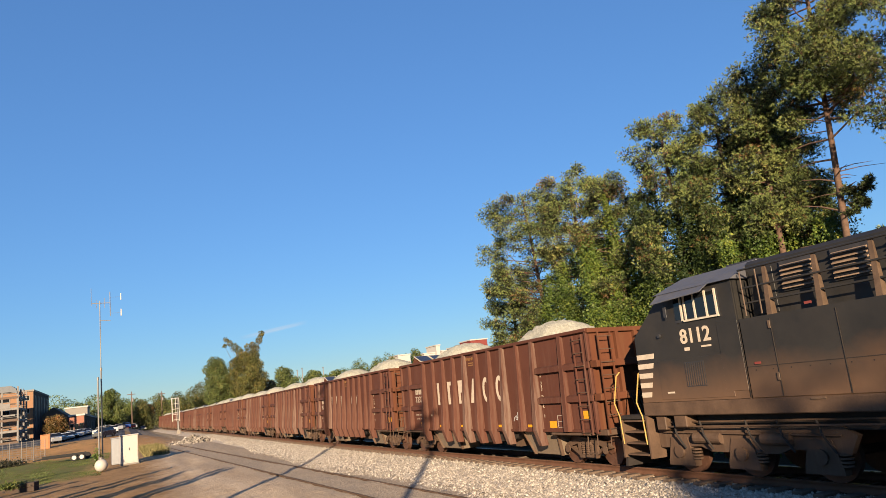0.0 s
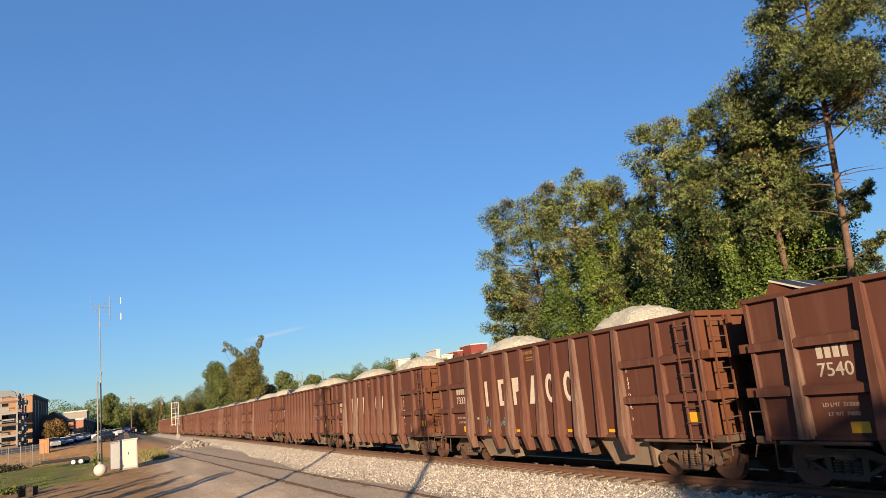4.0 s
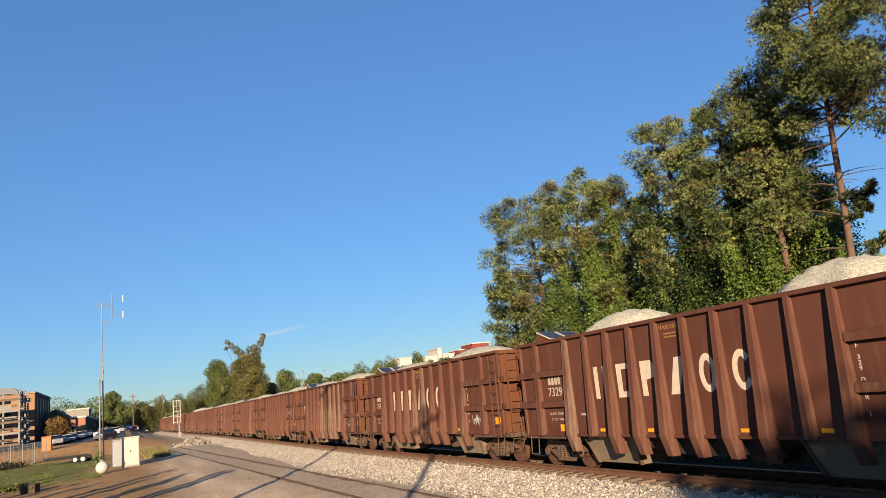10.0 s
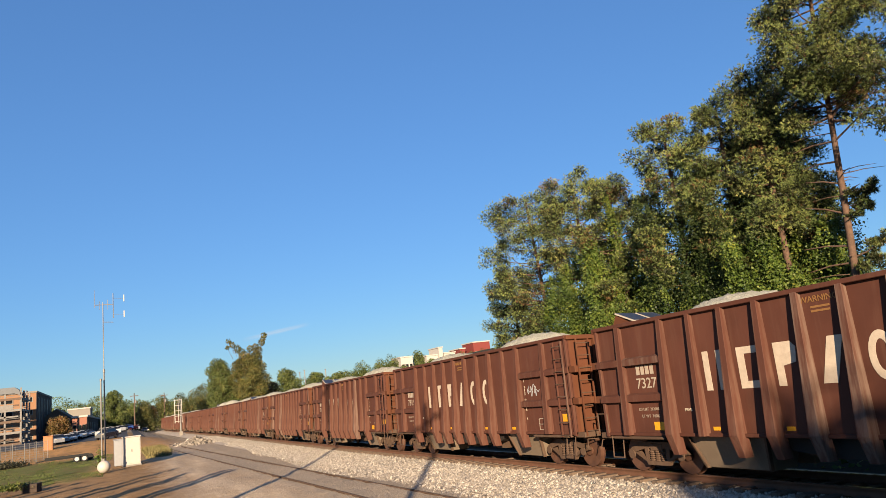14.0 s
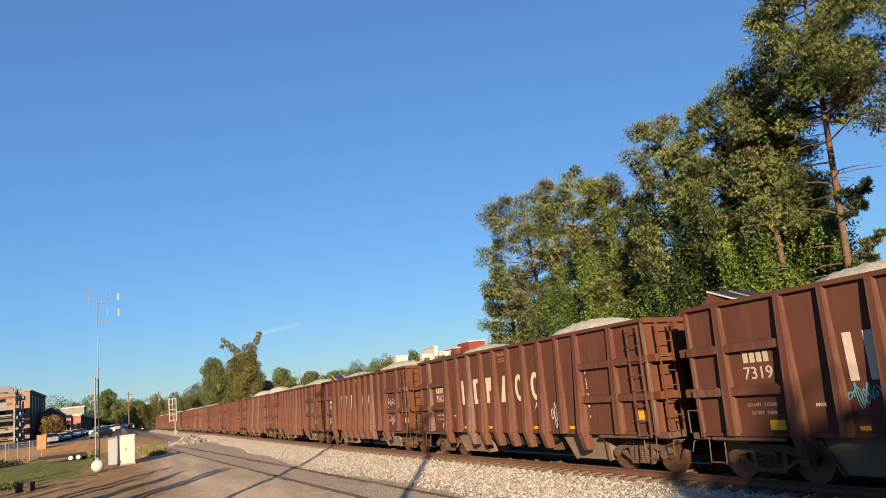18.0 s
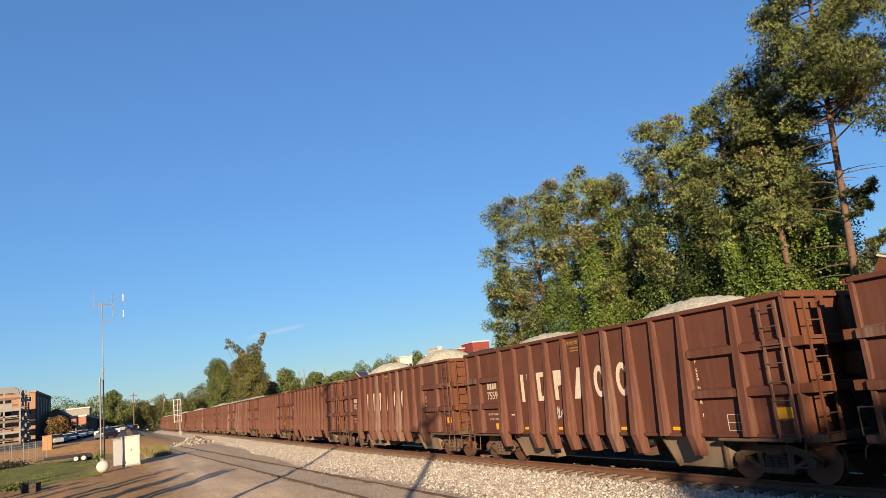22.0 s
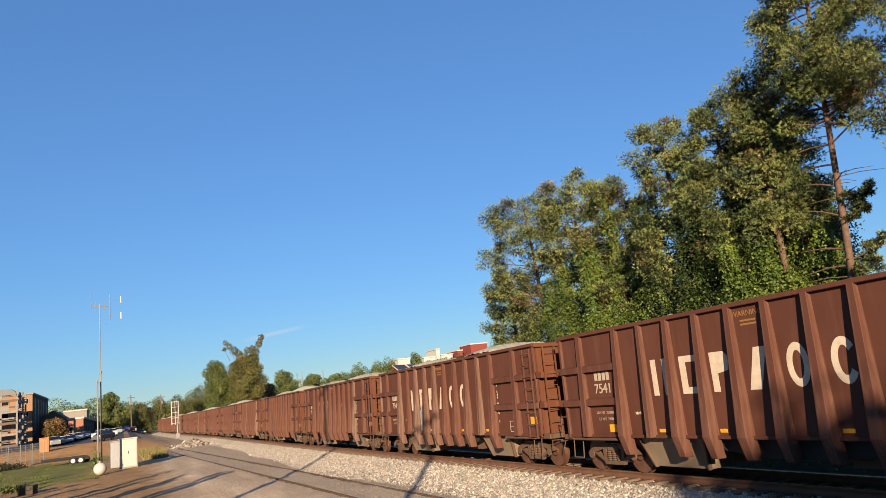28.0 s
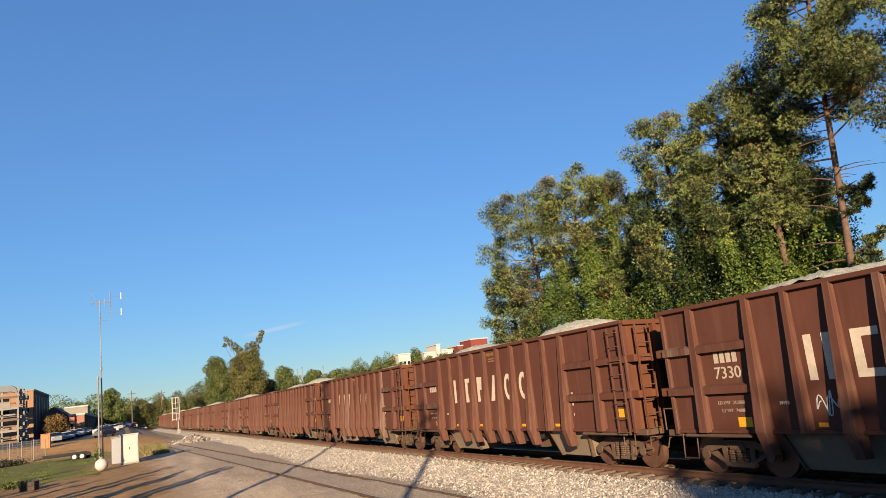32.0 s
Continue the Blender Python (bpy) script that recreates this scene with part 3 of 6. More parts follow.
def emblem(parent):
    """The big cream company mark, as plain strokes, rings and slabs."""
    z0, z1 = 2.0, 2.88
    xa, xb = SIDE - 0.008, SIDE - 0.002

    def ring(y, w, gap):
        bm, n, zc, hh = B(), 24, (z0 + z1) / 2, (z1 - z0) / 2
        rows = []
        for k in range(n + (1 if gap else 0)):
            a = radians(gap / 2 + (360 - gap) * k / n)
            cy, sz = math.cos(a), math.sin(a)
            pts = ((xa, y - 0.5 * w * cy, zc + hh * sz), (xa, y - 0.24 * w * cy, zc + 0.64 * hh * sz), (xb, y - 0.24 * w * cy, zc + 0.64 * hh * sz), (xb, y - 0.5 * w * cy, zc + hh * sz))
            rows.append([bm.verts.new(p) for p in pts])
        for k in range(n):
            p, q = rows[k], rows[(k + 1) % len(rows)]
            for j in range(4):
                bm.faces.new((p[j], p[(j + 1) % 4], q[(j + 1) % 4], q[j]))
        bmesh.ops.recalc_face_normals(bm, faces=bm.faces[:])
        part("emblem_shape", bm, LETTER, parent)

    def shape(pts):
        part("emblem_shape", prism(B(), 0, xa, xb, pts), LETTER, parent)

    c = [YE - t for t in (4.02, 4.98, 5.92, 6.90, 7.85, 8.82)]
    for a, b in ((0.29, 0.12), (-0.10, -0.28)):
        shape([(c[0] + a, z0), (c[0] + b, z0), (c[0] + b, z1), (c[0] + a, z1)])
    y = c[1]
    shape([(y + 0.28, z0), (y - 0.24, z0), (y - 0.24, z0 + 0.15), (y + 0.09, z0 + 0.15), (y + 0.09, z1 - 0.15), (y - 0.24, z1 - 0.15), (y - 0.24, z1), (y + 0.28, z1)])
    y = c[2]
    shape([(y + 0.28, z0), (y + 0.10, z0), (y + 0.10, z0 + 0.40), (y - 0.20, z0 + 0.46), (y - 0.24, z1 - 0.12), (y - 0.12, z1), (y + 0.28, z1)])
    y = c[3]
    shape([(y + 0.28, z0), (y - 0.02, z0), (y - 0.28, z1), (y + 0.04, z1)])
    ring(c[4], 0.50, 0)
    ring(c[5], 0.52, 70)


def scrawl(parent, material, dist, z, w, h, seed, label):
    """A sprayed tag: one looping ribbon on the side sheet."""
    rng = np.random.default_rng(seed)
    n = 70
    t = np.linspace(0, 1, n)
    fy, fz = 3 + rng.integers(0, 3), 4 + rng.integers(0, 4)
    yy = YE - dist - w / 2 + w * (1 - t) + 0.16 * w * np.sin(math.tau * fy * t + rng.random() * 6)
    zz = z + 0.5 * h * np.sin(math.tau * fz * t + rng.random() * 6) * (0.6 + 0.4 * np.sin(9 * t + seed))
    wid = 0.008 + 0.008 * rng.random(n)
    bm = B()
    x = SIDE - 0.007
    rows = []
    for k in range(n):
        dy, dz = np.gradient(yy)[k], np.gradient(zz)[k]
        q = math.hypot(dy, dz) + 1e-9
        ny, nz = -dz / q * wid[k], dy / q * wid[k]
        rows.append((bm.verts.new((x, yy[k] + ny, zz[k] + nz)), bm.verts.new((x, yy[k] - ny, zz[k] - nz))))
    for p, q in zip(rows, rows[1:]):
        bm.faces.new((p[0], p[1], q[1], q[0]))
    part("graffiti", bm, material, parent, label)


def build_car():
    car = thing("hopper_car", "oxide-red ribbed steel gravel hopper car on the main track", "freight car", "cars of the train")
    for sx in (-1, 1):
        x0, x1 = sorted((sx * 1.50, sx * 1.46))
        part("side_sheet", box(B(), x0, x1, -YE, YE, 1.04, 3.80), PAINT, car)
        x0, x1 = sorted((sx * 1.60, sx * 1.44))
        part("top_chord", box(B(), x0, x1, -YE, YE, 3.78, 3.88, 0.012), PAINT, car)
        x0, x1 = sorted((sx * 1.56, sx * 1.40))
        part("side_sill", box(B(), x0, x1, -YE, YE, 0.98, 1.06, 0.01), PAINT, car)
    # tapered outside ribs; those over the trucks and chutes stop at the sill, the others have a foot below it
    shapes = {
        "end": [(1.0, SIDE + 0.03, SIDE - 0.20, 0.12), (3.80, SIDE + 0.03, SIDE - 0.10, 0.085)],
        "sill": [(1.0, SIDE + 0.03, SIDE - 0.22, 0.085), (3.80, SIDE + 0.03, SIDE - 0.11, 0.06)],
        "foot": [(0.56, SIDE + 0.12, SIDE - 0.12, 0.095), (1.00, SIDE + 0.03, SIDE - 0.27, 0.115), (1.04, SIDE + 0.03, SIDE - 0.285, 0.115), (3.80, SIDE + 0.03, SIDE - 0.11, 0.07)]}
    made = {}
    for k, y in enumerate(RIBS):
        form = "end" if k in (0, 11) else "sill" if k in (2, 9) else "foot"
        for sx in (-1, 1):
            m = pose(0, y, 0) if sx < 0 else pose(0, y, 0, 0, 0, 180)
            if form in made:
                twin(made[form], "rib", car, m)
            else:
                bm = rings(B(), shapes[form])
                bmesh.ops.bevel(bm, geom=bm.edges[:], offset=0.008, segments=1, affect="EDGES")
                made[form] = part("rib", bm, RIBPAINT, car)
                made[form].matrix_basis = m
    # horizontal box stiffeners in the two end bays of each side
    for sx in (-1, 1):
        for a, b in ((YE, RIBS[0] + 0.11), (RIBS[0] - 0.11, RIBS[1] + 0.11), (RIBS[10] - 0.11, RIBS[11] + 0.11), (RIBS[11] - 0.11, -YE)):
            for z in (1.84, 2.76):
                x0, x1 = sorted((sx * 1.63, sx * 1.48))
                bm = B()
                prism(bm, 1, b, a, [(sx * 1.48, z - 0.02), (sx * 1.63, z), (sx * 1.63, z + 0.16), (sx * 1.48, z + 0.22)])
                part("side_stiffener", bm, RIBPAINT, car)
    # ends
    for sy in (-1, 1):
        y0, y1 = sorted((sy * YE, sy * (YE - 0.04)))
        part("end_sheet", box(B(), -1.46, 1.46, y0, y1, 1.04, 3.80), ENDPAINT, car)
        y0, y1 = sorted((sy * (YE + 0.10), sy * (YE - 0.04)))
        part("end_top_chord", box(B(), -1.58, 1.58, y0, y1, 3.74, 3.87, 0.012), ENDPAINT, car)
        for z in (1.84, 2.76):
            y0, y1 = sorted((sy * YE, sy * (YE + 0.30)))
            part("end_stiffener", box(B(), -1.55, 1.55, y0, y1, z, z + 0.19, 0.01), ENDPAINT, car)
        for x in (-0.55, 0.15, 0.85):
            y0, y1 = sorted((sy * YE, sy * (YE + 0.12)))
            part("end_post", box(B(), x - 0.06, x + 0.06, y0, y1, 1.0, 3.75), ENDPAINT, car)
        y0, y1 = sorted((sy * (YE - 0.15), sy * (YE + 0.32)))
        part("end_sill", box(B(), -1.5, 1.5, y0, y1, 0.90, 1.05, 0.015), TRUCKMAT, car)
        bm = B()
        y0, y1 = sorted((sy * YE, sy * (YE + 0.45)))
        box(bm, -0.11, 0.11, y0, y1, 0.76, 0.98, 0.02)
        y0, y1 = sorted((sy * (YE + 0.38), sy * (YE + 0.60)))
        box(bm, -0.2, 0.13, y0, y1, 0.70, 1.02, 0.04)
        part("coupler", bm, TRUCKMAT, car)
        bm = B()
        rod(bm, (-1.45, sy * (YE + 0.36), 0.86), (-0.2, sy * (YE + 0.48), 0.82), 0.014, 6)
        rod(bm, (-1.45, sy * (YE + 0.36), 0.86), (-1.5, sy * (YE + 0.40), 0.62), 0.014, 6)
        part("uncoupling_lever", bm, TRUCKMAT, car)
        # corner posts
        y0, y1 = sorted((sy * YE, sy * (YE - 0.10)))
        for x in (-1.53, 1.53):
            part("corner_post", box(B(), x - 0.05, x + 0.05, y0, y1, 0.95, 3.80, 0.01), RIBPAINT, car)
        # step stirrup under the corner, grab irons
        for sx in (-1, 1):
            bm = B()
            ya, yb = sy * (YE - 0.15), sy * (YE - 0.58)
            rod(bm, (sx * 1.5, ya, 1.0), (sx * 1.54, ya, 0.42), 0.016, 6)
            rod(bm, (sx * 1.5, yb, 1.0), (sx * 1.54, yb, 0.42), 0.016, 6)
            rod(bm, (sx * 1.54, ya, 0.42), (sx * 1.54, yb, 0.42), 0.02, 6)
            part("stirrup_step", bm, TRUCKMAT, car)
    # ladders at the leading near corner
    for y in (-YE + 0.16, -YE + 0.58):
        part("ladder_stile", box(B(), -1.66, -1.62, y - 0.022, y + 0.022, 0.92, 3.72), RIBPAINT, car)
    for k in range(8):
        z = 0.98 + k * 0.37
        part("rung", rod(B(), (-1.68, -YE + 0.14, z), (-1.68, -YE + 0.60, z), 0.013, 6), TRUCKMAT, car)
    for x in (-1.42, -0.98):
        part("ladder_stile", box(B(), x - 0.022, x + 0.022, -YE - 0.34, -YE - 0.30, 0.95, 3.74), ENDPAINT, car)
    for k in range(8):
        z = 1.08 + k * 0.36
        part("rung", rod(B(), (-1.44, -YE - 0.35, z), (-0.96, -YE - 0.35, z), 0.013, 6), TRUCKMAT, car)
    # hand brake on the leading end
    rim = B()
    for k in range(16):
        a, b = k * math.tau / 16, (k + 1) * math.tau / 16
        rod(rim, (0.1 + 0.28 * math.cos(a), -YE - 0.42, 2.32 + 0.28 * math.sin(a)), (0.1 + 0.28 * math.cos(b), -YE - 0.42, 2.32 + 0.28 * math.sin(b)), 0.014, 5)
    for k in range(3):
        a = k * math.tau / 3
        rod(rim, (0.1, -YE - 0.40, 2.32), (0.1 + 0.28 * math.cos(a), -YE - 0.42, 2.32 + 0.28 * math.sin(a)), 0.012, 5)
    part("brake_wheel", rim, TRUCKMAT, car)
    part("brake_box", box(B(), -0.1, 0.3, -YE - 0.34, -YE, 2.10, 2.56, 0.03), ENDPAINT, car)
    bm = B()
    for k in range(4):
        rod(bm, (-0.5 + 0.1 * k, -YE - 0.28, 2.0), (-0.4 + 0.05 * k, -YE - 0.45 - 0.03 * k, 1.2), 0.018, 5)
        rod(bm, (-0.4 + 0.05 * k, -YE - 0.45 - 0.03 * k, 1.2), (-0.2, -YE - 0.55, 0.75), 0.018, 5)
    part("brake_hose", bm, STEELDARK, car)
    # underframe
    part("centre_sill", box(B(), -0.22, 0.22, -YE, YE, 0.72, 1.04), STEELDARK, car)
    part("floor", box(B(), -1.44, 1.44, -YE + 0.05, YE - 0.05, 1.00, 1.05), STEELDARK, car)
    for y in (-5.75, 5.75):
        for sx in (-1, 1):
            x0, x1 = sorted((sx * 1.62, sx * 0.9))
            bm = box(B(), x0, x1, y - 0.95, y + 0.95, 0.90, 0.97, 0.02)
            part("bolster_shelf", bm, TRUCKMAT, car)
    for ya, yb in ((2.05, 4.30), (-4.75, -2.75)):
        for sx in (-1, 1):
            bm = B()
            hull(bm, [(sx * 1.02, ya + 0.25, 0.24), (sx * 1.02, yb - 0.20, 0.24), (sx * 0.30, yb - 0.20, 0.24), (sx * 0.30, ya + 0.25, 0.24)],
                 [(sx * 1.34, ya, 1.0), (sx * 1.34, yb, 1.0), (sx * 0.24, yb, 1.0), (sx * 0.24, ya, 1.0)])
            chute = part("discharge_chute", bm, CHUTE, car)
            for y, step in ((ya, 0.25), (yb - 0.05, -0.20)):
                bm = hull(B(), [(sx * 1.10, y + step, 0.22), (sx * 1.10, y + step + 0.05, 0.22), (sx * 1.00, y + step + 0.05, 0.22), (sx * 1.00, y + step, 0.22)],
                          [(sx * 1.40, y, 1.0), (sx * 1.40, y + 0.05, 1.0), (sx * 1.30, y + 0.05, 1.0), (sx * 1.30, y, 1.0)])
                part("chute_flange", bm, TRUCKMAT, chute)
    bm = B()
    rod(bm, (-1.0, -1.6, 0.62), (-1.0, 1.4, 0.62), 0.03, 6)
    rod(bm, (-0.9, -1.1, 0.75), (-0.9, -0.2, 0.75), 0.13, 10)
    box(bm, -1.1, -0.8, 0.3, 0.8, 0.55, 0.9, 0.02)
    part("air_reservoir", bm, TRUCKMAT, car)
    bm = B()
    prism(bm, 0, -0.95, -0.45, [(-2.3, 0.98), (-0.9, 0.98), (-1.2, 0.42), (-1.9, 0.42)])
    part("middle_chute", bm, TRUCKMAT, car)
    # sloping hopper bottom between the chutes, a dark block added to blacken the underside
    bm = B()
    prism(bm, 0, -1.30, 1.30, [(-2.9, 1.0), (2.1, 1.0), (1.5, 0.70), (0.4, 0.58), (-0.8, 0.58), (-2.2, 0.70)])
    part("hopper_bottom", bm, STEELDARK, car)
    for sy in (-1, 1):
        part("draft_sill", box(B(), -0.45, 0.45, min(sy * 4.6, sy * 6.9), max(sy * 4.6, sy * 6.9), 0.60, 1.0), STEELDARK, car)
    bm = B()
    rod(bm, (-1.56, YE - 0.10, 1.55), (-1.56, YE + 0.30, 1.55), 0.016, 6)
    rod(bm, (-1.56, YE + 0.30, 1.55), (-1.56, YE + 0.30, 1.05), 0.016, 6)
    rod(bm, (-1.56, YE - 0.10, 1.55), (-1.56, YE - 0.10, 1.05), 0.016, 6)
    part("grab_iron", bm, TRUCKMAT, car)
    build_truck(car, -5.75)
    build_truck(car, 5.75)
    # paint marks
    emblem(car)
    for t, w in ((1.84, 0.36), (3.72, 0.2), (5.62, 0.2), (8.5, 0.24), (10.4, 0.26)):
        mark("reflector", YELLOW, car, YE - t, YE - t - w, 1.12, 1.10 + (0.22 if t < 3 else 0.10), label="yellow reflective strip")
    mark("reflector", YELLOW, car, -YE + 0.66, -YE + 0.30, 1.36, 1.58, x=SIDE - 0.006, label="yellow reflective square")
    side_text("door_print", "D\nO\nO\nR", 0.12, LETTER, car, YE - 11.42, 2.02)
    side_text("door_number", "1", 0.12, LETTER, car, YE - 11.42, 1.42)
    side_text("load_limit", "LD LMT  212000", 0.105, FADEDPRINT, car, YE - 1.72, 1.60)
    side_text("light_weight", "LT WT  74000", 0.105, FADEDPRINT, car, YE - 1.76, 1.43)
    side_text("track_print", "MWB", 0.10, LETTER, car, YE - 3.06, 1.56)
    for w in range(4):
        mark("print_bar", SOFTPRINT, car, YE - 1.44 - 0.17 * w, YE - 1.56 - 0.17 * w, 2.50, 2.73)
    side_text("warning_sign", "WARNING", 0.17, OCHRE, car, YE - 6.85, 3.56)
    for k in range(2):
        mark("print_bar", OCHRE, car, YE - 6.65, YE - 7.05, 3.44 - 0.08 * k, 3.48 - 0.08 * k)
    return car


PACE = 8.785         # metres a second; the train gains and loses a little on it
GAIN = ((0, 22.93), (1, 22.97), (3, 23.08), (6, 23.13), (8, 23.15), (10, 23.21), (12, 23.30), (14, 23.46), (15.5, 23.76), (17, 24.05), (19, 24.24), (21, 24.36), (23, 24.44), (25, 24.53), (28, 24.47), (30, 24.40), (32, 24.41))


def train_at(t):
    """Where along the line the middle of the first car stands."""
    return float(np.interp(t, [g[0] for g in GAIN], [g[1] for g in GAIN])) - PACE * t


car0 = build_car()
NUMBERS = ("7332", "7540", "7333", "7546", "7321", "7329", "7572", "7327", "7315", "7319", "7562", "7328", "7559", "7324", None, "7541", "7549", "7330")
cars = []
for k in range(35):
    c = car0 if k == 0 else copy_thing(car0, Matrix())
    cars.append(c)
for k, c in enumerate(cars):
    load = LOADS[0 if k < 6 or k == 13 else 1 if k < 13 else 2 if k < 18 else (1, 2)[k % 2]]
    ld = twin(load, "gravel_load", c)
    if k in (16, 17):
        ld.matrix_basis = pose(0, 0, 0.14) @ ld.matrix_basis
    ld["label"] = "heaped pale crushed limestone"
    no = NUMBERS[k] if k < len(NUMBERS) else None
    if no:
        side_text("side_print", "R\nF", 0.12, LETTER, c, YE - 11.42, 2.74)
        side_text("side_number", "\n".join(no[1:]), 0.12, LETTER, c, YE - 11.42, 2.43)
        side_text("fleet_number", no, 0.37, SOFTPRINT, c, YE - 1.76, 2.16, label="cream stencilled fleet number")
    if no in ("7332", "7540", "7321", "7329", "7572", "7327", "7319", "7328", "7324", "7549"):
        part("panel_bracket", prism(B(), 0, -0.95, -0.35, [(YE - 0.08, 3.88), (YE - 0.95, 3.88), (YE - 0.30, 4.20)]), ENDPAINT, c)
        for x0 in (-0.95, -0.20):
            bm = B()
            hull(bm, [(x0, YE - 1.02, 3.94), (x0 + 0.68, YE - 1.02, 3.94), (x0 + 0.68, YE - 0.26, 4.24), (x0, YE - 0.26, 4.24)],
                 [(x0, YE - 1.03, 3.975), (x0 + 0.68, YE - 1.03, 3.975), (x0 + 0.68, YE - 0.27, 4.275), (x0, YE - 0.27, 4.275)])
            panel = part("solar_panel", bm, ALU, c, "pale-framed tilted solar panel")
            bm = B()
            hull(bm, [(x0 + 0.03, YE - 1.00, 3.99), (x0 + 0.65, YE - 1.00, 3.99), (x0 + 0.65, YE - 0.30, 4.266), (x0 + 0.03, YE - 0.30, 4.266)],
                 [(x0 + 0.03, YE - 1.00, 3.994), (x0 + 0.65, YE - 1.00, 3.994), (x0 + 0.65, YE - 0.30, 4.270), (x0 + 0.03, YE - 0.30, 4.270)])
            part("cell_sheet", bm, SOLAR, panel)
for k, mat, dist, z, w, h, word in (
        (0, SPRAY, 9.9, 1.40, 0.5, 0.4, "faint pale"), (1, SPRAY, 6.9, 1.45, 0.6, 0.5, "white"), (2, TEAL, 4.0, 1.42, 0.55, 0.5, "teal"), (2, TEAL, 5.0, 1.40, 0.5, 0.4, "teal"), (3, SPRAY, 4.05, 1.45, 0.55, 0.62, "white"),
        (4, TEAL, 9.9, 1.40, 0.6, 0.45, "teal"), (5, SPRAY, 12.1, 1.45, 0.4, 0.4, "white"), (6, SPRAY, 12.0, 1.50, 0.5, 0.4, "white"), (7, TEAL, 8.0, 1.55, 0.35, 0.5, "teal"), (7, TEAL, 8.95, 1.50, 0.45, 0.6, "teal"),
        (7, SPRAY, 12.0, 1.45, 0.7, 0.4, "white"), (8, SPRAY, 11.9, 2.35, 0.6, 0.4, "white"), (9, TEAL, 3.95, 1.75, 0.6, 0.5, "teal"), (10, SPRAY, 9.85, 1.52, 0.62, 0.78, "white"), (10, SPRAY, 8.9, 1.85, 0.4, 0.2, "thin pale"),
        (11, SPRAY, 11.9, 2.32, 0.75, 0.36, "white"), (11, SPRAY, 11.95, 1.50, 0.7, 0.5, "white"), (11, SPRAY, 1.6, 1.45, 0.5, 0.4, "white"), (12, SPRAY, 5.9, 1.62, 0.55, 0.4, "white"), (13, SPRAY, 4.2, 1.45, 0.5, 0.5, "white"),
        (15, SPRAY, 9.8, 1.55, 0.6, 0.5, "white"), (17, SPRAY, 4.1, 1.55, 0.65, 0.5, "white"), (14, SPRAY, 6.0, 1.5, 0.5, 0.5, "white")):
    scrawl(cars[k], mat, dist, z, w, h, 100 + k * 7 + int(dist * 3), word + " sprayed tag")
def stencil(parent):
    """A pale ruled table of inspection marks at the foot of the lead-end bay."""
    y0, y1, z0, z1 = RIBS[11] + 0.18, RIBS[11] + 0.62, 1.12, 1.46
    x, bm = SIDE - 0.005, B()
    for z in (z0, (z0 + z1) / 2, z1):
        box(bm, x - 0.003, x + 0.003, y0, y1, z - 0.008, z + 0.008)
    for y in (y0, y0 + 0.16, y1):
        box(bm, x - 0.0035, x + 0.0035, y - 0.008, y + 0.008, z0, z1)
    part("stencil_table", bm, SOFTPRINT, parent, "pale ruled inspection stencil")


for k in (0, 3, 4, 8, 9, 12, 16):
    stencil(cars[k])
for k in (0, 9):
    mark("reflector", YELLOW, cars[k], RIBS[11] + 1.06, RIBS[11] + 0.70, 1.10, 1.30, x=SIDE - 0.006, label="large yellow reflective square")
mark("overpaint", REDSPRAY, cars[4], YE - 3.62, YE - 4.36, 1.15, 1.95, label="dull red overpainted patch")
mark("overpaint", REDSPRAY, cars[3], YE - 1.18, YE - 1.42, 1.15, 1.60, label="dull red smear")
mark("overpaint", SPRAY, cars[16], YE - 4.62, YE - 5.2, 1.15, 2.0, label="pale overpainted patch")
for ob in LOADS:
    bpy.data.objects.remove(ob)


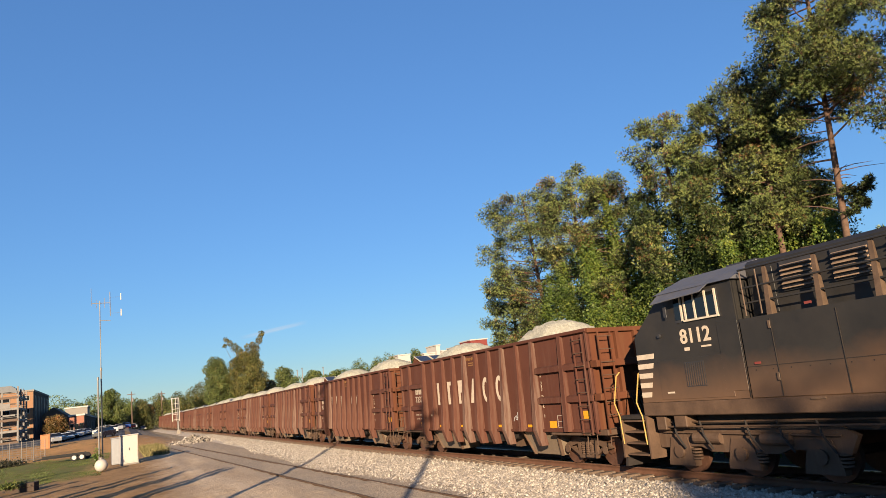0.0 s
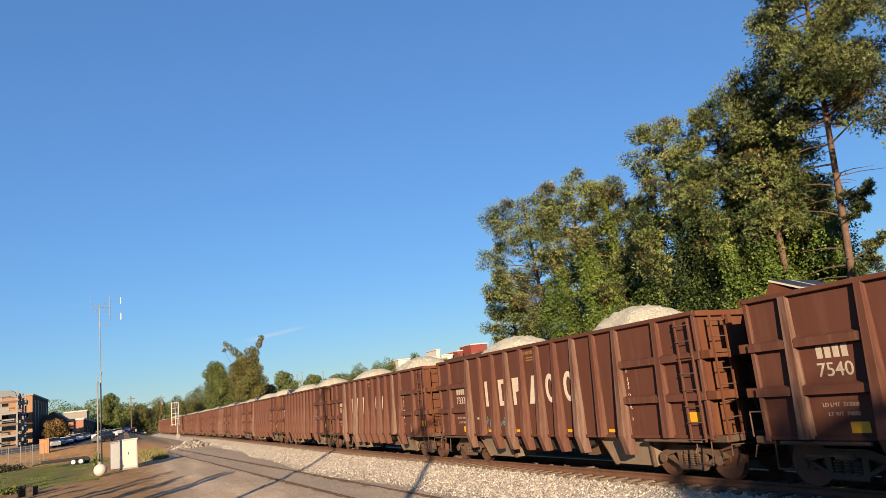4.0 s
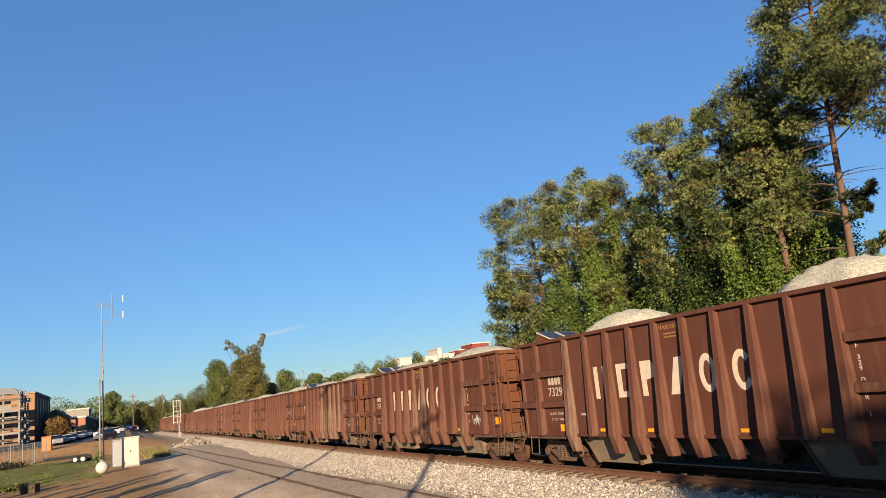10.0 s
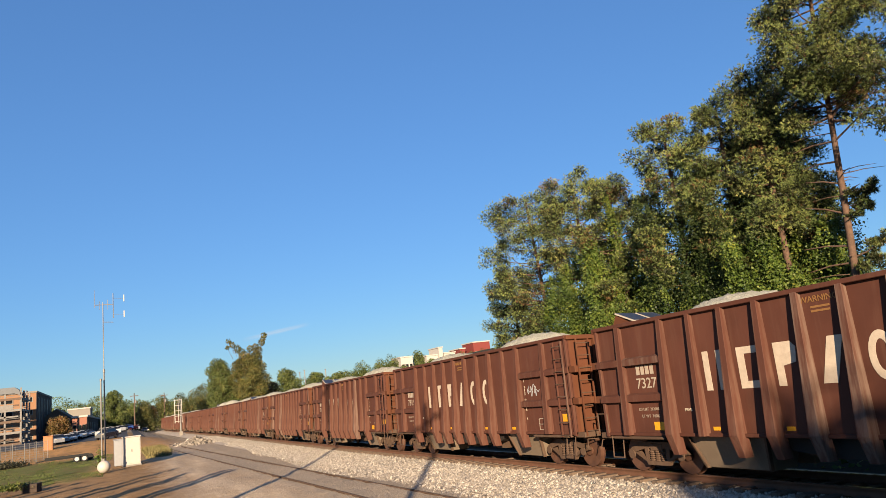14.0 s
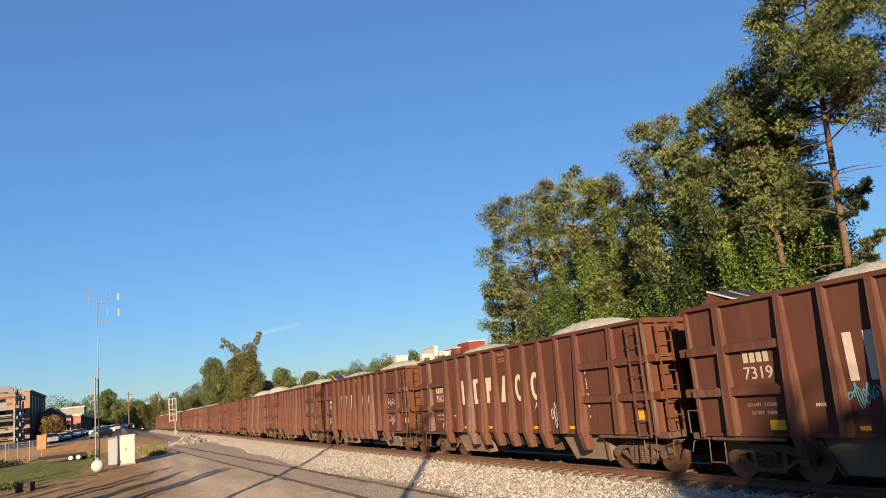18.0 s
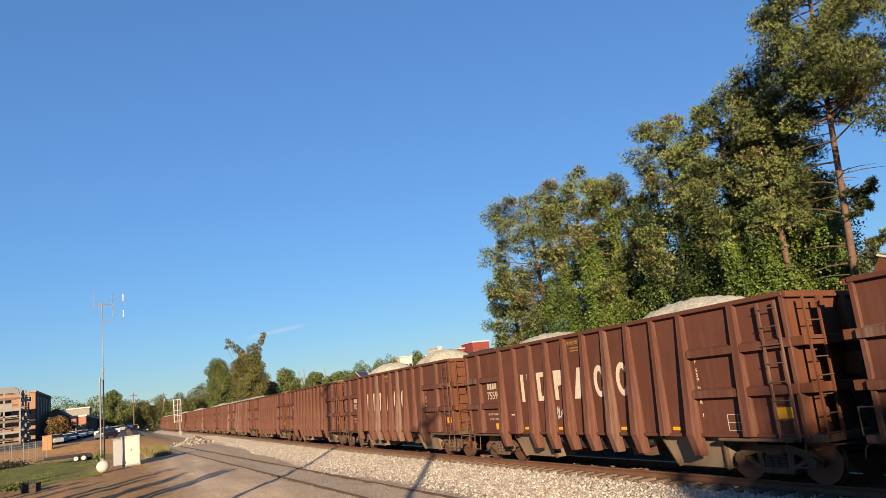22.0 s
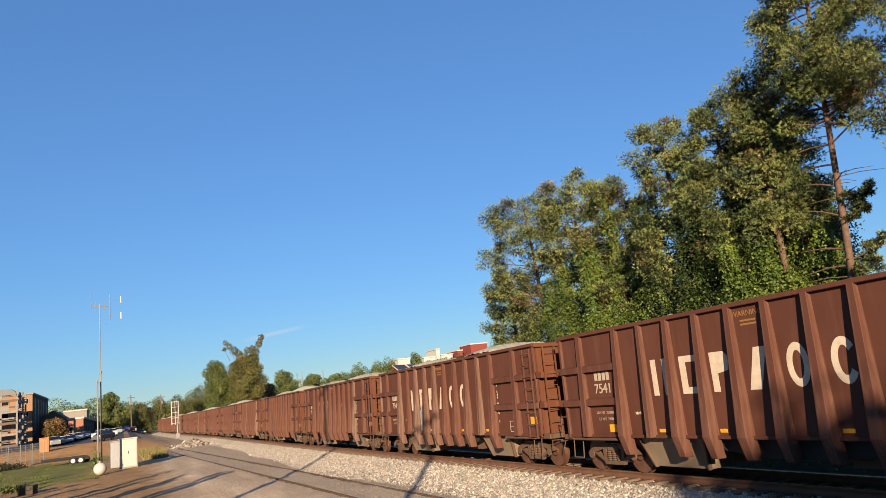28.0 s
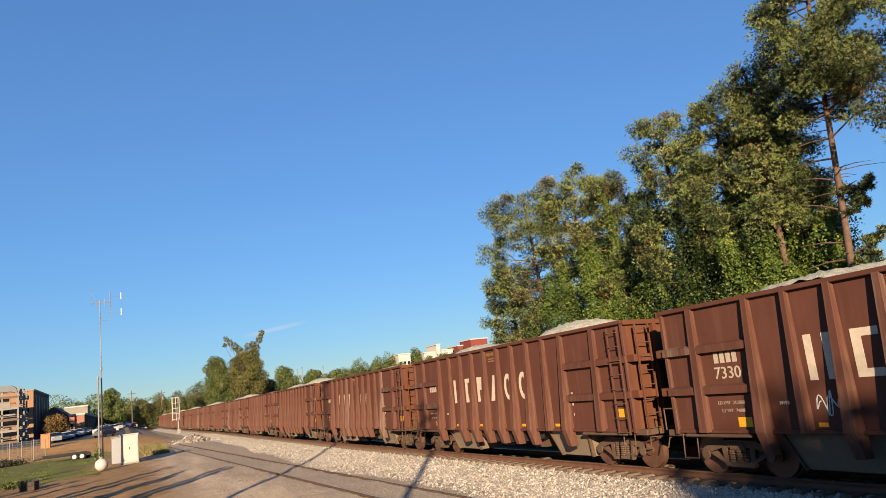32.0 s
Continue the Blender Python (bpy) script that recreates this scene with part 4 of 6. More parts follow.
# ---- locomotive, cab end towards the cars ----
def build_loco():
    L = thing("locomotive", "black diesel locomotive with cream nose stripes and sooty brown sill", "locomotive", "cars of the train")
    # local y runs back from the nose face (0) to the far end (-22.2); the nose faces +y
    W = 1.50
    bm = B()
    prism(bm, 0, -W, W, [(0.0, 1.70), (0.0, 3.37), (-1.05, 4.28), (-1.15, 4.30), (-3.35, 4.30), (-3.35, 1.70)])
    bmesh.ops.bevel(bm, geom=bm.edges[:], offset=0.03, segments=2, affect="EDGES")
    cab = part("cab", bm, LOCO, L)
    bm = B()
    hull(bm, [(-W - 0.10, -1.00, 4.30), (W + 0.10, -1.00, 4.30), (W + 0.10, -3.42, 4.30), (-W - 0.10, -3.42, 4.30)],
         [(-0.75, -1.25, 4.70), (0.75, -1.25, 4.70), (0.75, -3.42, 4.72), (-0.75, -3.42, 4.72)])
    part("cab_roof", bm, LOCOROOF, L)
    part("sunshade", hull(B(), [(-W - 0.36, -1.15, 4.06), (-W - 0.36, -2.75, 4.12), (-W, -2.75, 4.34), (-W, -1.15, 4.34)],
                          [(-W - 0.36, -1.15, 4.08), (-W - 0.36, -2.75, 4.14), (-W, -2.75, 4.36), (-W, -1.15, 4.36)]), LOCOROOF, L)
    # side window: frame, sliding panes
    for sx in (-1, 1):
        x = sx * (W + 0.012)
        win = part("side_window", box(B(), min(x, x - sx * 0.02), max(x, x - sx * 0.02), -2.92, -1.55, 3.55, 4.20), DARKSTEEL, L)
        for a, b in ((-1.58, -1.77), (-1.95, -2.19), (-2.25, -2.54), (-2.60, -2.83)):
            part("pane", box(B(), min(x, x + sx * 0.008), max(x, x + sx * 0.008), b, a, 3.62, 4.14), GLASS, win)
        for y in (-1.80, -1.92, -2.22, -2.57, -2.86):
            part("window_post", box(B(), min(x, x + sx * 0.025), max(x, x + sx * 0.025), y - 0.025, y + 0.025, 3.58, 4.18), ALU, win)
        part("window_sill", box(B(), min(x, x + sx * 0.04), max(x, x + sx * 0.04), -2.90, -1.85, 3.55, 3.59), ALU, win)
        x0, x1 = sorted((sx * (W + 0.006), sx * (W - 0.05)))
        part("sill", box(B(), x0, x1, -21.9, 0.0, 1.40, 1.72, 0.02), LOCODIRT, L)
        part("lower_body", box(B(), min(sx * W, sx * 1.2), max(sx * W, sx * 1.2), -21.5, -3.37, 1.72, 3.36, 0.02), LOCO, L)
    part("windshield", hull(B(), [(-1.25, -0.52, 3.88), (1.25, -0.52, 3.88), (1.25, -0.50, 3.86), (-1.25, -0.50, 3.86)],
                            [(-1.25, -1.0, 4.28), (1.25, -1.0, 4.28), (1.25, -0.98, 4.27), (-1.25, -0.98, 4.27)]), GLASS, L)
    part("hood", box(B(), -1.08, 1.08, -21.5, -3.37, 3.30, 4.66, 0.08), LOCO, L)
    part("walkway", box(B(), -1.5, 1.5, -21.5, -3.37, 3.34, 3.40), LOCO, L)
    # louvred intakes, handrails and stanchions on the near side
    for k in range(6):
        y = -4.3 - 1.15 * k
        lv = part("intake", box(B(), -1.13, -1.075, y - 0.80, y - 0.02, 3.85, 4.48), DARKSTEEL, L)
        for j in range(6):
            bm = B()
            prism(bm, 1, y - 0.76, y - 0.05, [(-1.13, 3.90 + 0.092 * j), (-1.20, 3.89 + 0.092 * j), (-1.20, 3.91 + 0.092 * j), (-1.13, 3.94 + 0.092 * j)])
            part("louvre", bm, LOUVRE, lv)
        part("post", hull(B(), [(-1.47, y + 0.10, 3.38), (-1.47, y + 0.22, 3.38), (-1.30, y + 0.22, 3.38), (-1.30, y + 0.10, 3.38)],
                          [(-1.40, y + 0.12, 4.45), (-1.40, y + 0.20, 4.45), (-1.36, y + 0.20, 4.45), (-1.36, y + 0.12, 4.45)]), LOCOPOST, L)
    for z in (3.72, 4.05, 4.45):
        part("handrail", rod(B(), (-1.42, -3.5, z), (-1.42, -16, z), 0.024, 6), LOCO, L)
    for y in (-4.15, -5.6, -7.2):
        part("panel_seam", box(B(), -1.515, -1.50, y - 0.006, y + 0.006, 1.75, 3.32), STEELDARK, L)
    part("cab_door", box(B(), -1.512, -1.50, -3.33, -2.75, 1.9, 3.40, 0.004), LOCO, L)
    part("roof_vent", box(B(), -0.5, 0.5, -3.3, -2.4, 4.70, 4.80, 0.03), DARKSTEEL, L)
    # grille, access panel, lights and the stripes that wrap the nose
    grille = part("grille", box(B(), -1.516, -1.50, -2.22, -1.62, 2.05, 2.62), DARKSTEEL, L)
    for k in range(9):
        part("bar", box(B(), -1.522, -1.516, -2.20 + 0.066 * k, -2.17 + 0.066 * k, 2.07, 2.60), LOCO, grille)
    part("access_panel", box(B(), -1.510, -1.50, -2.95, -0.75, 1.78, 2.72, 0.004), LOCO, L)
    for k in range(5):
        z = 2.92 - 0.235 * k
        prism_bm = B()
        prism(prism_bm, 0, -1.508, -1.500, [(-0.03, z), (-0.66 + 0.065 * k, z), (-0.625 + 0.065 * k, z - 0.125), (-0.03, z - 0.125)])
        part("nose_stripe", prism_bm, LETTER, L)
        part("nose_stripe", box(B(), -1.45, 1.45, 0.0, 0.008, z - 0.12, z), LETTER, L)
    side_text("fleet_number", "8112", 0.47, LETTER, L, -2.08, 3.06, x=-1.508, label="large cream fleet number", bold=0.022)
    mark("print_bar", LETTER, L, -1.70, -1.86, 2.88, 2.96, x=-1.506)
    mark("print_bar", LETTER, L, -2.22, -2.52, 2.92, 2.96, x=-1.506)
    mark("print_bar", LETTER, L, -0.95, -1.18, 1.92, 1.96, x=-1.512)
    for y, z in ((-3.6, 2.42), (-5.0, 3.48)):
        mark("print_bar", REDWALL, L, y, y - 0.16, z, z + 0.05, x=-1.52)
    part("lamp", rod(B(), (-1.5, -0.95, 3.32), (-1.56, -0.95, 3.32), 0.05, 10), DARKSTEEL, L)
    part("headlight", rod(B(), (0, -0.2, 3.1), (0, 0.05, 3.1), 0.12, 14), GREYMETAL, L)
    # front platform, steps, yellow grab rails, plough
    part("platform", box(B(), -1.5, 1.5, 0.0, 1.0, 1.32, 1.42, 0.01), STEELDARK, L)
    steps = part("step_well", box(B(), -1.5, 1.5, 0.95, 1.0, 0.35, 1.32), LOCODIRT, L)
    for k in range(4):
        part("tread", box(B(), -1.50, -1.12, 0.06, 0.80, 0.42 + 0.28 * k, 0.46 + 0.28 * k), LOCODIRT, steps)
    part("step_side", box(B(), -1.5, -1.0, -0.05, 0.0, 0.35, 1.40), LOCODIRT, L)
    for y in (0.05, 0.92):
        bm = B()
        sweep_pts = ((-1.50, y, 0.70), (-1.52, y + 0.02, 1.40), (-1.54, y + 0.14, 1.75), (-1.46, y + 0.02, 2.45), (-1.36, y - 0.02, 2.55))
        for p, q in zip(sweep_pts, sweep_pts[1:]):
            rod(bm, p, q, 0.018, 6)
        part("grab_rail", bm, HANDYELLOW, L)
    # panel joints, hinges, rivet rows and the pipe run under the sill on the near side
    part("panel_seam", box(B(), -1.508, -1.500, -21.3, -3.40, 2.37, 2.385), STEELDARK, L)
    part("panel_seam", box(B(), -1.512, -1.500, -3.36, -3.345, 1.74, 3.36), STEELDARK, L)
    for y in (-4.12,):
        for z in (3.12, 2.06):
            part("hinge", box(B(), -1.53, -1.50, y - 0.03, y + 0.03, z, z + 0.16, 0.006), LOCOPOST, L)
    for k in range(24):
        part("rivet", rod(B(), (-1.50, -3.6 - 0.42 * k, 2.30), (-1.506, -3.6 - 0.42 * k, 2.30), 0.016, 6), STEELDARK, L)
    for y in (-4.9, -8.3):
        part("access_step", box(B(), -1.53, -1.50, y - 0.16, y + 0.16, 1.66, 1.70, 0.004), LOCOPOST, L)
    for z, x in ((1.22, -1.28), (1.12, -1.36)):
        part("brake_pipe", rod(B(), (x, -0.4, z), (x, -6.0, z + 0.05), 0.022, 6), LOCODIRT, L)
    for k, y in enumerate((-0.75, -1.6, -2.9, -3.7, -4.6)):
        bm = B()
        rod(bm, (-1.3, y, 1.25), (-1.36, y - 0.12, 0.95), 0.025, 6)
        rod(bm, (-1.36, y - 0.12, 0.95), (-1.30, y - 0.30, 0.62), 0.025, 6)
        part("sand_hose", bm, STEELDARK, L)
    part("bell_bracket", box(B(), -1.42, -1.15, -0.62, -0.30, 1.05, 1.38, 0.02), LOCODIRT, L)
    part("cable_box", box(B(), -1.46, -1.10, -1.35, -0.95, 1.12, 1.40, 0.02), LOCODIRT, L)
    for y in (-3.55, -3.95):
        part("grab_rail", rod(B(), (-1.44, y, 3.45), (-1.44, y, 4.40), 0.016, 6), LOCOPOST, L)
    part("hood_door", box(B(), -1.095, -1.075, -4.10, -3.50, 3.46, 4.44, 0.006), LOCO, L)
    part("mirror", box(B(), -1.62, -1.60, -1.40, -1.30, 3.72, 4.02, 0.006), DARKSTEEL, L)
    part("coupler", box(B(), -0.14, 0.14, 1.0, 1.75, 0.72, 1.0, 0.03), TRUCKMAT, L)
    part("plough", hull(B(), [(-1.4, 1.0, 0.12), (1.4, 1.0, 0.12), (1.4, 1.1, 0.12), (-1.4, 1.1, 0.12)], [(-1.4, 0.95, 0.75), (1.4, 0.95, 0.75), (1.4, 1.0, 0.75), (-1.4, 1.0, 0.75)]), STEELDARK, L)
    part("underframe", box(B(), -1.1, 1.1, -21.5, 0.0, 1.05, 1.42), STEELDARK, L)
    part("fuel_tank", box(B(), -1.42, 1.42, -14.5, -6.0, 0.25, 1.25, 0.12), LOCODIRT, L)
    # six-wheel trucks
    for y0 in (-2.60, -18.2):
        t = new("truck")
        t.parent, t.matrix_basis = L, pose(0, y0, 0)
        for sx in (-1, 1):
            x = sx * 1.10
            bm = B()
            prism(bm, 0, x - 0.07, x + 0.07, [(-2.7, 0.95), (-2.4, 1.12), (-1.0, 1.06), (-0.6, 1.14), (0.8, 1.14), (1.2, 1.06), (2.4, 1.10), (2.7, 0.95), (2.5, 0.60), (1.2, 0.66), (0.9, 0.55), (-0.9, 0.55), (-1.2, 0.66), (-2.5, 0.60)])
            part("truck_frame", bm, TRUCKMAT, t)
            for y in (-1.9, 0.0, 1.85):
                bm = B()
                prism(bm, 0, x - 0.10, x + 0.10, [(y - 0.42, 0.20), (y + 0.42, 0.20), (y + 0.42, 0.30), (y + 0.26, 0.86), (y - 0.26, 0.86), (y - 0.42, 0.30)])
                rod(bm, (x, y, 0.533), (x + sx * 0.16, y, 0.533), 0.15, 14)
                part("axle_box", bm, TRUCKMAT, t)
                bm = B()
                for k in range(4):
                    rod(bm, (x + sx * 0.02, y - 0.46, 0.36 + 0.07 * k), (x + sx * 0.02, y - 0.46, 0.40 + 0.07 * k), 0.12, 10)
                part("spring", bm, TRUCKMAT, t)
            bm = B()
            rod(bm, (x + sx * 0.12, -2.4, 0.95), (x + sx * 0.12, 2.3, 0.98), 0.025, 6)
            rod(bm, (x + sx * 0.10, 0.5, 0.86), (x + sx * 0.10, 1.3, 0.86), 0.13, 12)
            rod(bm, (x + sx * 0.10, -1.3, 0.86), (x + sx * 0.10, -0.6, 0.86), 0.13, 12)
            part("brake_cylinder", bm, TRUCKMAT, t)
        for y in (-1.9, 0.0, 1.85):
            bm = B()
            rod(bm, (-0.75, 0, 0), (0.75, 0, 0), 0.1, 10)
            for sx in (-1, 1):
                rod(bm, (sx * 0.70, 0, 0), (sx * 0.83, 0, 0), 0.533, 36)
                rod(bm, (sx * 0.82, 0, 0), (sx * 0.86, 0, 0), 0.2, 14)
            w = part("wheelset", bm, WHEELMAT, t)
            w.matrix_basis = pose(0, y, 0.533)
    return L


loco = build_loco()


# ---- trees ----
def scatter_quads(rng, C, size, flat=0.0):
    """Small leaf quads at the points C, turned at random."""
    n = len(C)
    u = rng.normal(size=(n, 3))
    u /= np.linalg.norm(u, axis=1, keepdims=True)
    w = rng.normal(size=(n, 3))
    v = np.cross(u, w)
    v /= np.linalg.norm(v, axis=1, keepdims=True)
    s = size * (0.6 + 0.8 * rng.random((n, 1)))
    V = np.stack([C - u * s * 0.6, C + v * s * 0.32 - u * s * 0.05, C + u * s * 0.6, C - v * s * 0.32 - u * s * 0.05], 1).reshape(-1, 3)
    return V, np.arange(4 * n).reshape(-1, 4)


def facing_quads(rng, C, N, size, loose=0.6):
    """Leaf quads at the points C that face outward along N, hanging a little."""
    n = len(C)
    N = N + rng.normal(size=(n, 3)) * loose
    N /= np.linalg.norm(N, axis=1, keepdims=True)
    u = np.cross(N, rng.normal(size=(n, 3)))
    u /= np.linalg.norm(u, axis=1, keepdims=True)
    v = np.cross(N, u)
    s = size * (0.6 + 0.8 * rng.random((n, 1)))
    V = np.stack([C - u * s * 0.6, C + v * s * 0.4 - u * s * 0.1, C + u * s * 0.6, C - v * s * 0.4 - u * s * 0.1], 1).reshape(-1, 3)
    return V, np.arange(4 * n).reshape(-1, 4)


def needle_tufts(rng, C, out, length, k=18, wide=0.012):
    """Round brushes of thin needles at the points C that lean along out."""
    n = len(C)
    d = rng.normal(size=(n, k, 3)) * 0.55 + out[:, None]
    d /= np.linalg.norm(d, axis=2, keepdims=True)
    w = np.cross(d, rng.normal(size=(n, k, 3)))
    w /= np.linalg.norm(w, axis=2, keepdims=True)
    L = length * (0.7 + 0.5 * rng.random((n, k, 1)))
    c = C[:, None] + d * L * 0.1
    V = np.stack([c - w * wide, c + w * wide, c + d * L], 2).reshape(-1, 3)
    return V, np.arange(3 * n * k).reshape(-1, 3)


def limb(V, F, pts, radii, seg=7):
    """Adds a bent tapered tube to vertex and face lists."""
    base = len(V)
    for i, (p, r) in enumerate(zip(pts, radii)):
        d = (pts[min(i + 1, len(pts) - 1)] - pts[max(i - 1, 0)])
        d = d / (np.linalg.norm(d) + 1e-9)
        a = np.cross(d, (0.3, 0.9, 0.1))
        a /= np.linalg.norm(a)
        b = np.cross(d, a)
        for k in range(seg):
            t = math.tau * k / seg
            V.append(p + r * (a * math.cos(t) + b * math.sin(t)))
    for i in range(len(pts) - 1):
        for k in range(seg):
            F.append((base + i * seg + k, base + i * seg + (k + 1) % seg, base + (i + 1) * seg + (k + 1) % seg, base + (i + 1) * seg + k))


def pine(x, y, high, spread, crown_from, seed, lean=(0, 0), vine=0.0, vine_top=8.0, boughs=46, bare=(), sprigs=(), label="", low=0.85, fat=1.0, thick=0.19, shade_vine=0.0, shade_vine_top=14.0):
    """A tall pine: bare trunk, dead boughs, flat pads of needle brushes along rising boughs, vine curtains round the foot."""
    rng = np.random.default_rng(seed)
    z0 = float(ground_z(np.float64(x), np.float64(y))) - 0.1
    tree = thing("pine_tree", label or "tall pine with olive-green needle clumps behind the track", "tree", "trees beside the track")
    tree.matrix_basis = pose(x, y, z0)
    V, F = [], []
    def trunk_at(h):
        f = h / high
        return np.array([lean[0] * f + 0.15 * math.sin(3 * f + seed), lean[1] * f + 0.15 * math.cos(2.3 * f + seed), h])
    hs = np.linspace(0, high * 0.97, 14)
    limb(V, F, [trunk_at(h) for h in hs], [thick * (1 - 0.75 * h / high) + 0.02 for h in hs], 9)
    cent, rad, brown = [], [], []
    def pad(c, r, dead):
        cent.append(c)
        rad.append(r)
        brown.append(dead)
    for k in range(boughs):
        f = (k + rng.random()) / boughs
        h = crown_from + (high - crown_from - 0.4) * f
        round_off = math.sqrt(max(0.04, 1 - (abs(f - 0.42) / 0.66) ** 2.4))
        reach = spread * round_off * (0.55 + 0.45 * rng.random()) * (low if f < 0.25 else 1)
        a = k * 2.4 + rng.normal() * 0.5
        root = trunk_at(max(0.5, h - 0.34 * reach))
        way = np.array([math.cos(a), math.sin(a), 0])
        tip = trunk_at(h) + way * reach + (0, 0, rng.normal() * 0.2)
        mid = root * 0.45 + tip * 0.55 + np.array([0, 0, -0.10 * reach])
        r0 = 0.06 * (1 - 0.6 * f) + 0.01
        limb(V, F, [root, mid, tip], [r0, r0 * 0.6, 0.012], 5)
        side = np.array([-way[1], way[0], 0])
        dying = rng.random() < 0.16
        for g, off in ((1.0, 0.1), (0.80, 0.5), (0.72, -0.5)):
            if reach * g < 0.3:
                continue
            c = root + (tip - root) * g + side * off * reach * 0.42 + rng.normal(size=3) * (0.12, 0.12, 0.14)
            limb(V, F, [root + (tip - root) * g * 0.8, c], [0.018, 0.006], 4)
            pad(c, fat * (0.44 + 0.34 * rng.random()) * (1.0 if reach > 1 else 0.8), dying and rng.random() < 0.7)
    for k in range(int(crown_from / 0.5)):
        h = crown_from * (0.3 + 0.8 * rng.random())
        a = rng.random() * math.tau
        L = 0.4 + 1.5 * rng.random()
        p = trunk_at(h)
        e = p + np.array([math.cos(a) * L, math.sin(a) * L, 0.1 * L * rng.normal()])
        limb(V, F, [p, (p + e) / 2 + (0, 0, 0.06), e], [0.028, 0.018, 0.006], 5)
    for h, dy, rise in bare:
        p = trunk_at(h)
        e = p + np.array([-0.3, dy, rise])
        limb(V, F, [p, (p + e) / 2 + (0, 0, 0.08), e], [0.05, 0.035, 0.012], 6)
    for h, dy, rise in sprigs:
        p = trunk_at(h)
        e = p + np.array([0.3, dy, rise])
        limb(V, F, [p, (p + e) / 2 - (0, 0, 0.1), e], [0.04, 0.03, 0.012], 6)
        for g in (0.35, 0.55, 0.7, 0.85, 1.0, 1.1):
            pad(p + (e - p) * g + rng.normal(size=3) * (0.18, 0.14, 0.12), 0.24 + 0.12 * rng.random(), False)
    mesh_np("trunk", np.array(V), np.array(F), BARK, tree, smooth=True)
    cent, rad, brown = np.array(cent), np.array(rad), np.array(brown)
    # twigs and needles that fill the heart of each clump, coloured dark as shade
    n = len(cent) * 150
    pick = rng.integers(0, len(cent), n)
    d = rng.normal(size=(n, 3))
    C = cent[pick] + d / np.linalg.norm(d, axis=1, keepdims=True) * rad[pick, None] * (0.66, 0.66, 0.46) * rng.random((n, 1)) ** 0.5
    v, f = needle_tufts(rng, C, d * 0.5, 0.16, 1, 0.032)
    tagged(mesh_np("inner_foliage", v, f, PINECORE, tree), "inner twigs and needles coloured dark to stand in for shade", kind="stuff")
    weight = rad ** 2
    n = len(cent) * 58
    pick = rng.choice(len(cent), n, p=weight / weight.sum())
    d = rng.normal(size=(n, 3))
    d /= np.linalg.norm(d, axis=1, keepdims=True)
    C = cent[pick] + d * rad[pick, None] * (1.0, 1.0, 0.70) * (0.55 + 0.42 * rng.random((n, 1)))
    out = d * 1.0 + (0, 0, 0.3)
    dead = brown[pick] & (rng.random(n) < 0.6) | (rng.random(n) < 0.03)
    v, f = needle_tufts(rng, C[~dead], out[~dead], 0.135, 12, 0.011)
    mesh_np("crown", v, f, PINELEAF, tree)
    v, f = needle_tufts(rng, C[dead], out[dead], 0.145, 9, 0.012)
    mesh_np("dead_needles", v, f, DEADNEEDLE, tree)["label"] = "browned dying needle clumps"
    if vine:
        vines(tree, rng, int(27000 * vine), spread, vine_top, lean, high, VINELEAF, "yellow-green climbing vine leaves")
    # second set of columns, with the tree's shade painted into its leaves
    if shade_vine:
        vines(tree, rng, int(27000 * shade_vine), spread * 0.85, shade_vine_top, lean, high, SHADELEAF, "vine leaves coloured dark to stand in for shade")
    return tree


def vines(tree, rng, n, spread, top, lean, high, leaf, label):
    """Hanging curtains of vine: strands of small outward-facing leaves in ragged columns."""
    cols = 30
    ca, cd = rng.random(cols) * math.tau, 0.3 + spread * 0.9 * rng.random(cols) ** 0.7
    ct = top * (0.45 + 0.55 * rng.random(cols)) * (1 - 0.04 * cd)
    cb = np.minimum(ct - 1.5, rng.random(cols) * 4.5)
    cr = 0.26 + 0.36 * rng.random(cols)
    pk = rng.choice(cols, n, p=(ct - cb) * cr / ((ct - cb) * cr).sum())
    g = rng.random(n)
    h = cb[pk] + (ct[pk] - cb[pk]) * g
    a = rng.random(n) * math.tau
    swell = np.sqrt(np.maximum(0.05, 1 - np.clip((g - 0.7) / 0.3, 0, 1) ** 2)) * (1 + 0.45 * np.sin(h * 2.6 + pk * 1.7) + 0.3 * np.sin(a * 3 + h * 4 + pk))
    r = cr[pk] * swell * (0.6 + 0.5 * rng.random(n))
    N = np.stack([np.cos(a), np.sin(a), 0.45 + 0 * a], 1)
    C = np.stack([np.cos(ca[pk]) * cd[pk] + np.cos(a) * r, np.sin(ca[pk]) * cd[pk] + np.sin(a) * r, h], 1)
    C[:, 0] += lean[0] * h / high + 0.3 * np.sin(h * 0.9 + pk)
    C[:, 1] += lean[1] * h / high + 0.3 * np.cos(h * 0.8 + pk)
    # stray strands that stand off from the columns
    C += (rng.random((n, 1)) < 0.2) * rng.normal(size=(n, 3)) * (0.3, 0.3, 0.2)
    v, f = facing_quads(rng, C, N, 0.10, 0.95)
    mesh_np("vine", v, f, leaf, tree)["label"] = label


